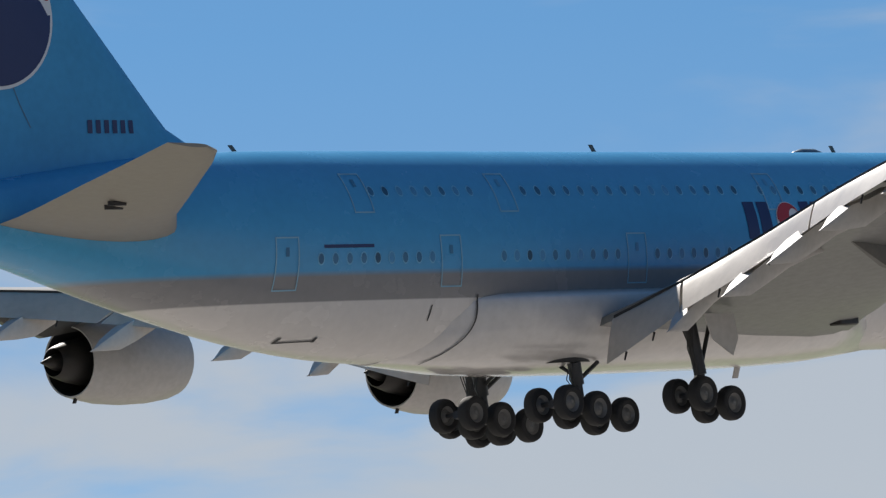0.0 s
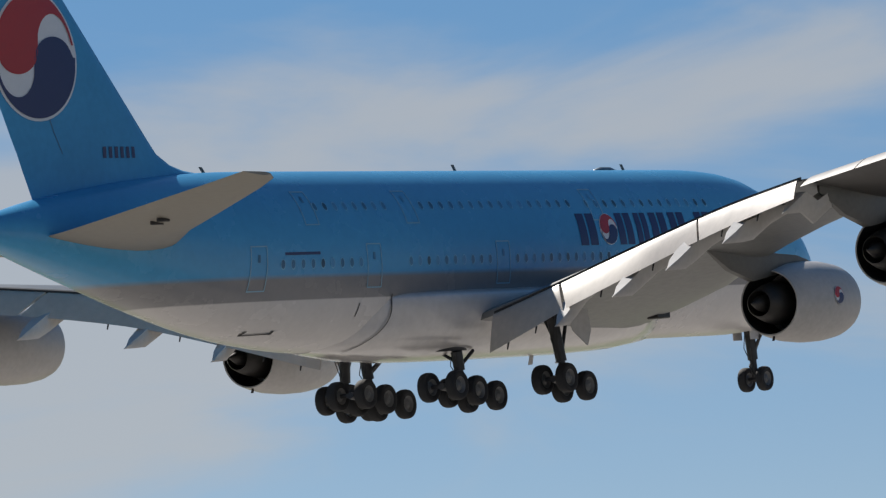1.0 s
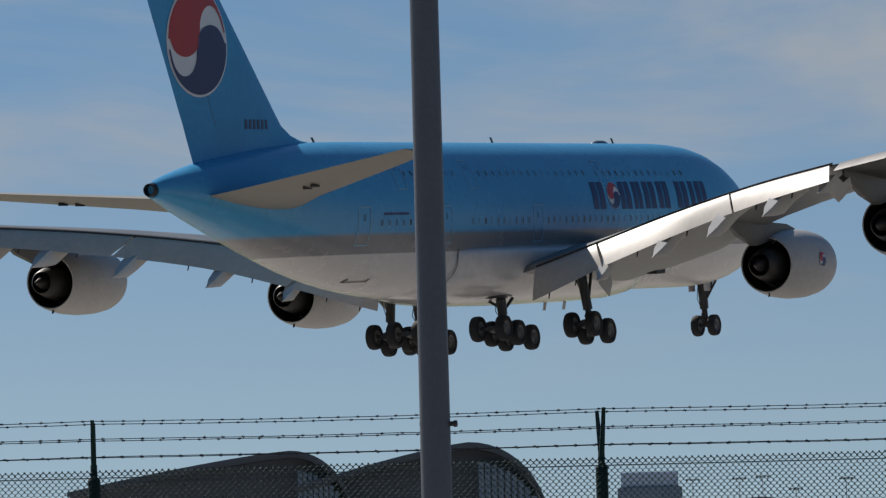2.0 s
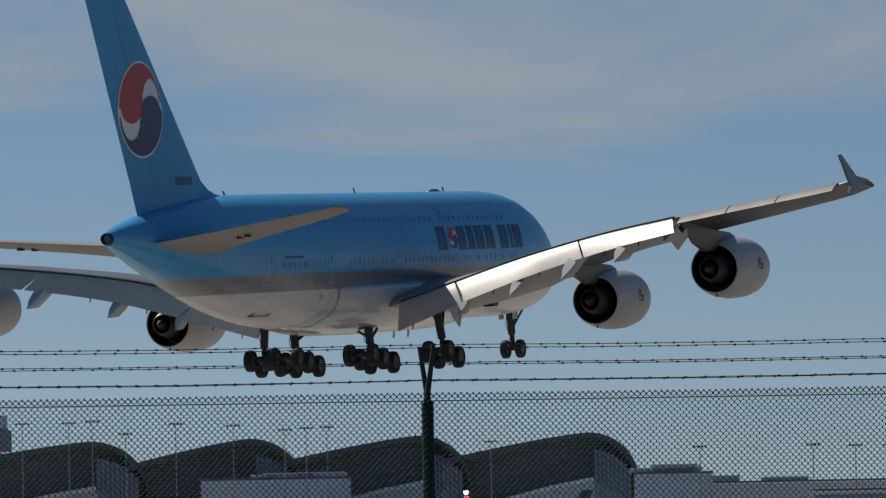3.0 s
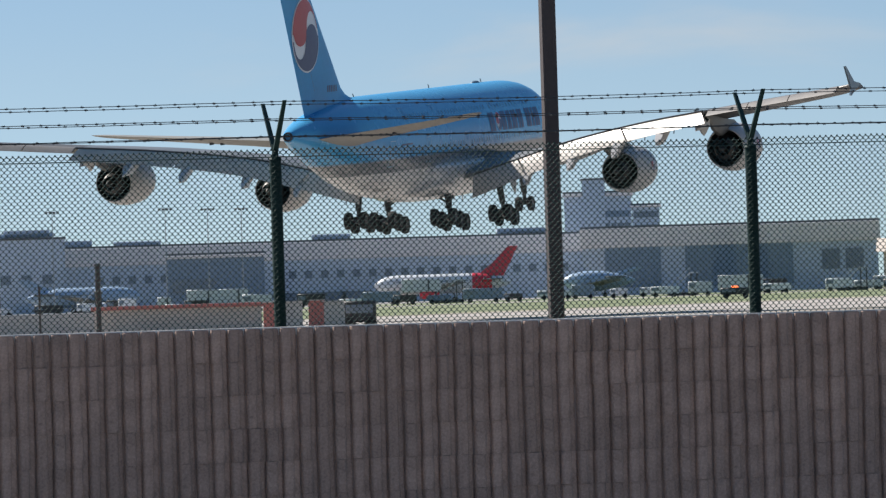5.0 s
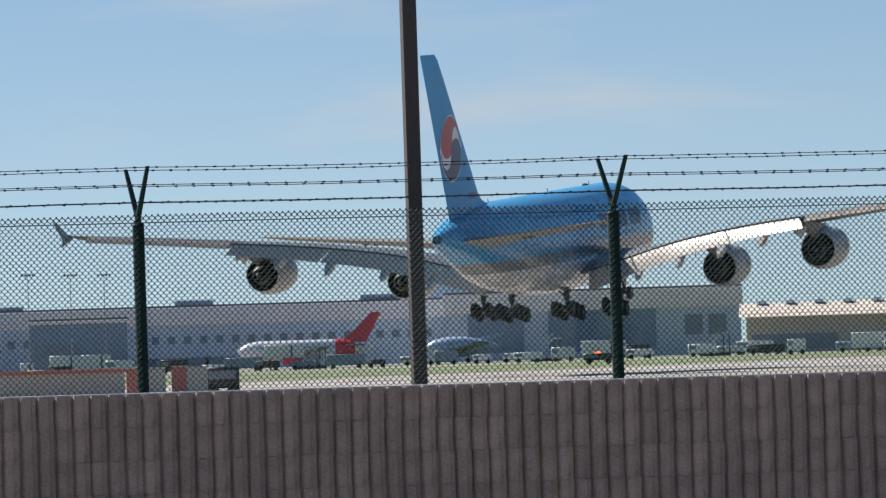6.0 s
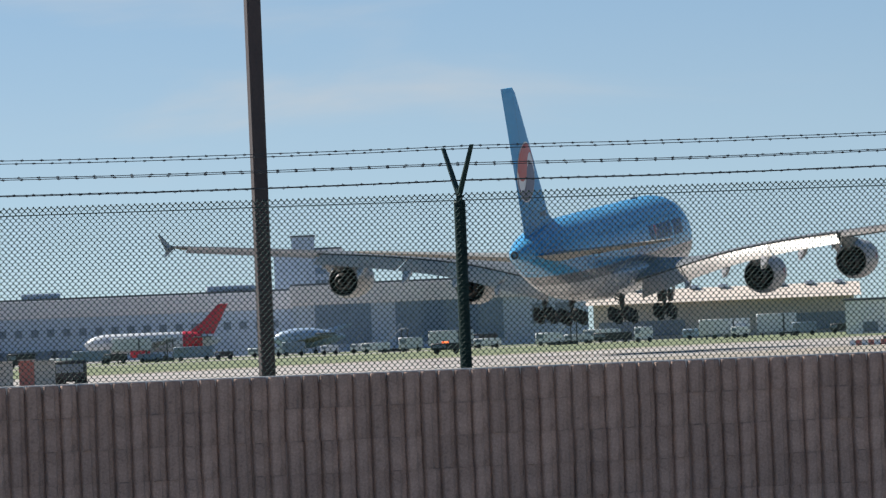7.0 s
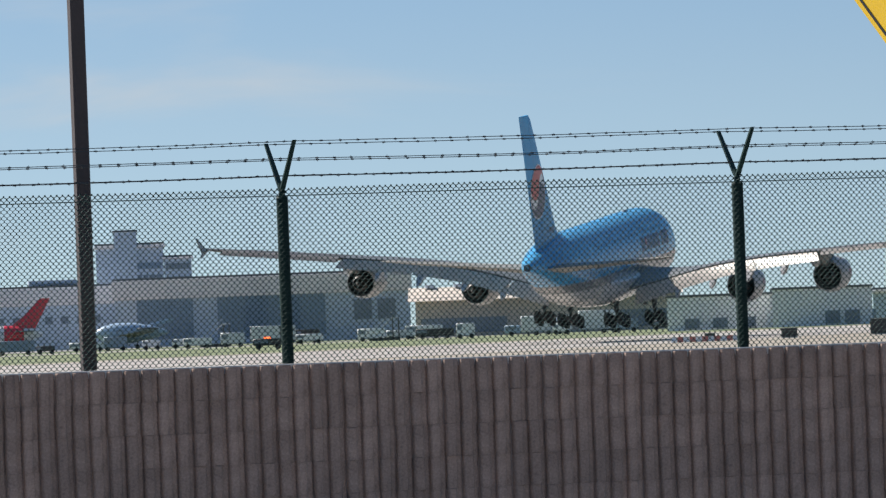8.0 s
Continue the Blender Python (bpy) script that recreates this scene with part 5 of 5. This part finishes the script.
def airport():
    arched_hall(-241, -275, -231, 1300, 25.0, 19.5, 12.0)
    arched_hall(-213.5, -240, -201, 1300, 25.6, 19.5, 10.0)
    for pk, lf, rt in ((-169, -194, -160), (-144.5, -163, -136), (-118.5, -140, -110.5), (-92.5, -114.5, -84.6)):
        arched_hall(pk, lf, rt, 1480, 16.1, 12.4, 7.5)
    # square watch tower behind the halls
    b = thing("watch_tower", "square grey tower with a wider dark cab", "tower", far(-185.8, 1650))
    part("shaft", box(bmesh.new(), -5.6, 5.6, 0, 11, 0, 27), M["building"], b, smooth=False)
    cab = part("cab", box(bmesh.new(), -8.2, 8.2, -2, 13, 27, 32.5, 0.4), M["building_dark"], b, smooth=False)
    part("roof", box(bmesh.new(), -7.2, 7.2, -1, 12, 32.5, 36.2, 0.3), M["building"], b, smooth=False)
    block_building(-152, -129, 1440, 9.9, "concourse_block", "grey-blue concourse block below the wave roofs", "building", 30, 0, [(0.05, 0.95, 7, 3.2, 0.45, 0.6)], "", 3)
    block_building(-129, -84, 1430, 5.4, "gate_building", "low grey gate building with dark openings", "building", 25, 0.8, [(0.02, 0.5, 8, 4.5, 0.35, 0.85), (0.55, 0.97, 7, 3.0, 0.5, 0.8)])
    block_building(-85.5, -73.5, 1420, 9.7, "annex_block", "plain grey terminal annex block", "building", 40, 0, [(0.1, 0.9, 3, 2.2, 0.4, 0.52)], "", 3)
    block_building(-76, 6, 1500, 8.1, "concourse", "long grey concourse with a row of square windows", "building", 45, 4.2, [(0.08, 0.98, 30, 1.7, 0.42, 0.54), (0.3, 0.6, 12, 4.0, 0.02, 0.2)], "", 5)
    block_building(-58, -43, 1440, 6.6, "pier_head", "dark blue-grey pier head below a pale roof edge", "door_blue", 30, 0.8, [(0.05, 0.5, 3, 3.0, 0.3, 0.55)])
    block_building(3.3, 13.6, 1560, 14.2, "office_block", "pale grey office block behind the concourse", "building", 25, 0.9, [(0.3, 0.98, 1, 10.5, 0.76, 0.82), (0.3, 0.98, 7, 1.1, 0.62, 0.70)])
    block_building(13.7, 17.9, 1559, 12.1, "office_wing", "lower grey wing of the office block", "building", 22, 0.5, [(0.05, 0.95, 1, 5.8, 0.86, 0.93), (0.05, 0.95, 4, 1.1, 0.70, 0.78)])
    block_building(6.1, 9.6, 1559, 16.2, "roof_house", "grey rooftop plant room of the office block", "building", 10)
    block_building(5.9, 51.2, 1450, 8.7, "hangar", "large grey maintenance hangar with dark door bays", "building", 60, 4.4, [(0.06, 0.28, 1, 12.5, 0.12, 0.72), (0.34, 0.72, 1, 24, 0.10, 0.74), (0.8, 0.96, 2, 4.0, 0.3, 0.6)])
    b = block_building(52, 92, 1350, 4.0, "cargo_shed", "low cargo shed with a sunlit tan roof", "building_tan", 60, 0, [(0.02, 0.35, 3, 6.0, 0.1, 0.5), (0.7, 0.98, 3, 5.0, 0.1, 0.55)])
    w, h = 1350 * 0.040, height(4.0, 1350)
    bm = loft([[Vector((x, y, z)) for y, z in ((-3, h - 0.3), (10, h + 2.6), (40, h + 2.6), (60, h))] for x in (-w / 2 - 1.5, w / 2 + 1.5)])
    part("pitched_roof", bm, M["building_tan"], b, "tan pitched roof")
    for k in range(9):
        x = -w / 2 + w * (k + 0.5) / 9
        part("roof_vent", box(bmesh.new(), x - 1.0, x + 1.0, 8, 11, h + 2.4, h + 3.2, 0.15), M["building"], b)
    block_building(90.6, 106.8, 1100, 2.9, "white_storage_tank_house", "plain white flat-roofed warehouse", "white_wall", 25, 0, [(0.1, 0.9, 3, 2.5, 0.05, 0.35)])
    block_building(106.8, 122.0, 1090, 3.5, "white_warehouse", "plain off-white flat-roofed warehouse", "white_wall", 25, 0, [(0.5, 0.9, 2, 2.5, 0.05, 0.4)])
    block_building(122.2, 160, 1300, 3.0, "cargo_building", "low grey flat-roofed cargo building", "building", 40, 0.8, [(0.1, 0.9, 8, 4, 0.1, 0.4)])
    block_building(-330, -243, 1500, 8.0, "terminal_wing", "low grey flat-roofed terminal wing", "building", 40, 1.5, [(0.05, 0.95, 20, 3, 0.4, 0.6)])
    small_jet(-26.3, -5.0, 1330, 6.1, "jet_red", "white parked airliner with a red tail", None)
    small_jet(-119, -92.8, 1290, 7.0, "navy", "white parked airliner with a red and navy tail", "navy")
    lit = small_jet(-138, -111.5, 1310, 7.0, "navy", "white parked airliner with a red and navy tail and lit beacons", "navy")
    x, z = 13.25 * 1.31, height(7.0, 1310)
    part("tail_lamp", lathe([(-0.45, 0.05), (-0.3, 0.35), (0.3, 0.35), (0.45, 0.05)], 12, "X", (x + 0.2, -0.4, z + 0.5), cap=True), M["lamp_white"], lit, "lit white tail lamp")
    part("beacon", lathe([(-0.4, 0.05), (-0.3, 0.35), (0.5, 0.35), (0.6, 0.05)], 12, "X", (x + 0.2, -0.45, z - 0.6), cap=True), M["beacon_red"], lit, "lit red beacon")
    small_jet(-62, -80, 1280, 3.2, "pale_blue", "pale blue parked narrow-body airliner", None, "pale_blue", -0.6)
    small_jet(2.5, 14.0, 1300, 2.2, "pale_blue", "pale blue and white parked airliner", None, "pale_blue", -0.4)
    for az, el in ((-179.2, 19.2), (-172.1, 19.2), (-168.5, 19.4), (-163.4, 17.4), (-155.7, 18.8), (-146.9, 18.4), (-139.0, 17.6), (-135.7, 17.8), (-132.5, 17.9), (-107.4, 15.2), (-75.3, 13.8), (-58.0, 13.8), (-51.5, 13.6), (-46.3, 13.5)):
        light_mast(az, el)
    rnd = random.Random(11)
    looks = (("white_wall", "white apron service van, parked"), ("emblem_white", "white boxy catering truck"), ("pale_blue", "pale blue apron service truck"), ("steel", "dark grey baggage tractor, parked"), ("door_blue", "blue-grey boxy apron truck"))
    for k in range(52):
        az = -128 + 250 * (k + rnd.random()) / 52
        mat, lab = looks[rnd.randrange(5)]
        vehicle(az, 1180 + rnd.uniform(-60, 60), rnd.choice((3.2, 4.2, 5.0, 7.0)), rnd.uniform(1.4, 2.7), mat, lab)
    # red and white barriers, white boxes and cabinets beside the runway
    for k in range(12):
        b = thing("road_barrier", "low %s plastic barrier in a row" % ("red" if k % 2 else "white"), "barrier", far(91.5 + k * 0.95, 605), "runway barriers")
        bm = loft([[Vector((x, y * u, z)) for x, y in ((-0.27, -1), (0.27, -1), (0.27, 1), (-0.27, 1))] for u, z in ((0.22, 0), (0.22, 0.12), (0.08, 0.3), (0.07, 0.5))])
        part("body", bm, M["orange_red" if k % 2 else "emblem_white"], b, smooth=False)
    for az, w, h, mat in ((109.2, 1.5, 0.9, "steel"), (123.0, 1.7, 1.5, "steel"), (97.0, 1.0, 0.7, "steel")):
        kiosk(az, 615, w, h, mat, "dark grey equipment cabinet beside the runway")
    v = vehicle(29.2, 900, 4.2, 1.5, "steel", "dark patrol pickup with an orange roof beacon", 0.5)
    part("beacon", box(bmesh.new(), -0.6, 0.4, -0.5, 0.5, 1.5, 1.75, 0.05), M["beacon_orange"], v, "lit orange roof beacon")
    # boarding bridges and cargo containers on the apron
    for az, w, h, z0 in ((-52.6, 5.6, 2.9, 0.9), (-47.9, 5.2, 2.9, 0.9), (-58.5, 2.4, 2.4, 0.3), (-19.0, 7.0, 2.3, 2.2), (-124, 11.0, 3.0, 1.6), (30, 8.0, 2.6, 0.9), (72, 9.0, 2.8, 0.7), (80, 7.0, 3.4, 0.7)):
        c = thing("cargo_container", "white boxy container on an apron trolley", "container", far(az, 1150), "apron containers")
        shell = part("body", box(bmesh.new(), -w / 2, w / 2, -1.2, 1.2, z0, z0 + h, 0.1), M["emblem_white"], c)
        part("door_seam", box(bmesh.new(), w * 0.16, w * 0.16 + 0.25, -1.25, -1.18, z0 + 0.1, z0 + h - 0.1), M["steel"], shell)
        for x in (-w * 0.36, w * 0.36):
            part("leg", box(bmesh.new(), x - 0.15, x + 0.15, -0.9, 0.9, 0, z0 + 0.05, 0.03), M["dark"], c)
    for az in (-123.5, -120.0, -117.5, -86.0, -70.5, -15.0, 21.0, 47.0):
        c = thing("boarding_stairs", "pale mobile boarding stairs on the apron", "stairs", far(az, 1210), "mobile boarding stairs")
        for sd in (-0.8, 0.8):
            bm = bmesh.new()
            tube(bm, (-2.6, sd, 0.5), (1.6, sd, 4.2), 0.12, None, 6)
            tube(bm, (-2.6, sd, 1.5), (1.6, sd, 5.2), 0.06, None, 6)
            part("stringer", bm, M["emblem_white"], c)
        for k in range(10):
            part("step", box(bmesh.new(), -2.5 + k * 0.42, -2.2 + k * 0.42, -0.8, 0.8, 0.62 + k * 0.37, 0.68 + k * 0.37), M["steel"], c, smooth=False)
        part("platform", box(bmesh.new(), 1.5, 3.0, -0.85, 0.85, 4.1, 4.3, 0.03), M["emblem_white"], c)
        for x in (1.7, 2.8):
            part("leg", tube(bmesh.new(), (x, 0, 0.3), (x, 0, 4.1), 0.12, None, 6), M["steel"], c)
        part("chassis", box(bmesh.new(), -2.8, 3.0, -0.9, 0.9, 0, 0.6, 0.05), M["dark"], c)
    # low field buildings and cabins between the runway and the wall
    b = thing("field_hut", "long low tan hut with a red-brown roof edge", "building", far(-56, 420))
    part("wall", box(bmesh.new(), -5.6, 5.2, 0, 4, 0, 1.75), M["building_tan"], b, smooth=False)
    part("roof", box(bmesh.new(), -5.8, 5.4, -0.3, 4.2, 1.75, 2.0, 0.04), M["orange_red"], b, smooth=False)
    b = thing("field_hut", "long low grey concrete blast wall", "barrier", far(-82, 430))
    part("wall", box(bmesh.new(), -7, 6.4, 0, 0.6, 0, 1.65, 0.05), M["concrete"], b, smooth=False)
    for az, w, h, mat in ((-115.5, 1.6, 1.95, "orange_red"), (-112.0, 0.9, 1.95, "orange_red"), (-109.5, 1.7, 1.9, "concrete"), (-107.2, 1.0, 1.9, "concrete"), (-105.1, 0.95, 1.95, "orange_red"), (-102.6, 0.9, 1.9, "concrete"), (-100.6, 0.95, 2.05, "orange_red"), (-96.5, 0.9, 1.7, "steel"), (-94, 1.5, 1.2, "concrete"),
                          (-42.2, 0.95, 1.95, "orange_red"), (-39.2, 1.5, 1.95, "concrete"), (-35.2, 1.0, 2.0, "orange_red"), (-32.6, 1.4, 1.9, "concrete")):
        kiosk(az, 405, w, h, mat, "small red-painted steel field cabin" if mat == "orange_red" else "small pale grey field cabin")
    for az, w, h in ((-150, 5.5, 2.6), (-144.5, 4.5, 2.2), (-139.5, 5.0, 2.7), (-134, 4.6, 2.3), (-129.5, 4.4, 2.5), (-124.5, 4.0, 1.9), (-155.5, 5.0, 2.4)):
        shrub(az, 425, w, h)
    for az, mat, lab in ((-131.5, "emblem_white", "white parked hatchback beside the shrubs"), (-126.0, "steel", "dark grey parked car beside the shrubs"), (-121.0, "pale_blue", "pale blue parked car beside the shrubs"), (-138.0, "steel", "dark grey parked car beside the shrubs")):
        parked_car(az, 405, mat, lab)
    vehicle(-28.6, 410, 2.1, 1.9, "steel", "dark grey parked field vehicle", 0.9)
    for az, h in ((-68.6, 3.9), (-77.6, 2.95)):
        p = thing("short_pole", "short dark pole beyond the fence", "pole", far(az, 300))
        part("shaft", tube(bmesh.new(), (0, 0, 0), (0, 0, h + 0.1), 0.12 if h > 3.5 else 0.05, None, 10), M["pole_brown"], p)
        part("cap", tube(bmesh.new(), (0, 0, h + 0.1), (0, 0, h + 0.2), 0.15 if h > 3.5 else 0.07, None, 10), M["pole_brown"], p)


poles()
airport()
fence()
block_wall()


# ---- what moves: the airliner sinks towards the runway ----
def flight(t):
    """Place and attitude of the airliner at t seconds."""
    u = t - 4
    p = Vector((-31.727 + 21.873 * u + 0.0164 * u * u, 466.147 + 58.842 * u, 14.059 - 2.926 * u + 0.2076 * u * u)) + Vector((0, 0, EYE.z))
    k = u / 4
    head, pitch, bank = radians(15.03 + 1.08 * k), radians(2.86 + 0.48 * k + 0.84 * k * k), radians(-1.32 + 0.13 * k + 2.57 * k * k)
    fw = Vector((math.sin(head) * math.cos(pitch), math.cos(head) * math.cos(pitch), math.sin(pitch)))
    lf = Vector((-math.cos(head), math.sin(head), 0))
    up = fw.cross(lf)
    lf = math.cos(bank) * lf + math.sin(bank) * up
    up = fw.cross(lf)
    m = Matrix((fw, lf, up)).transposed().to_4x4()
    return Matrix.Translation(p - 6 * up) @ m


def motions():
    walk(airliner, [(t / 2, flight(t / 2)) for t in range(17)])


motions()
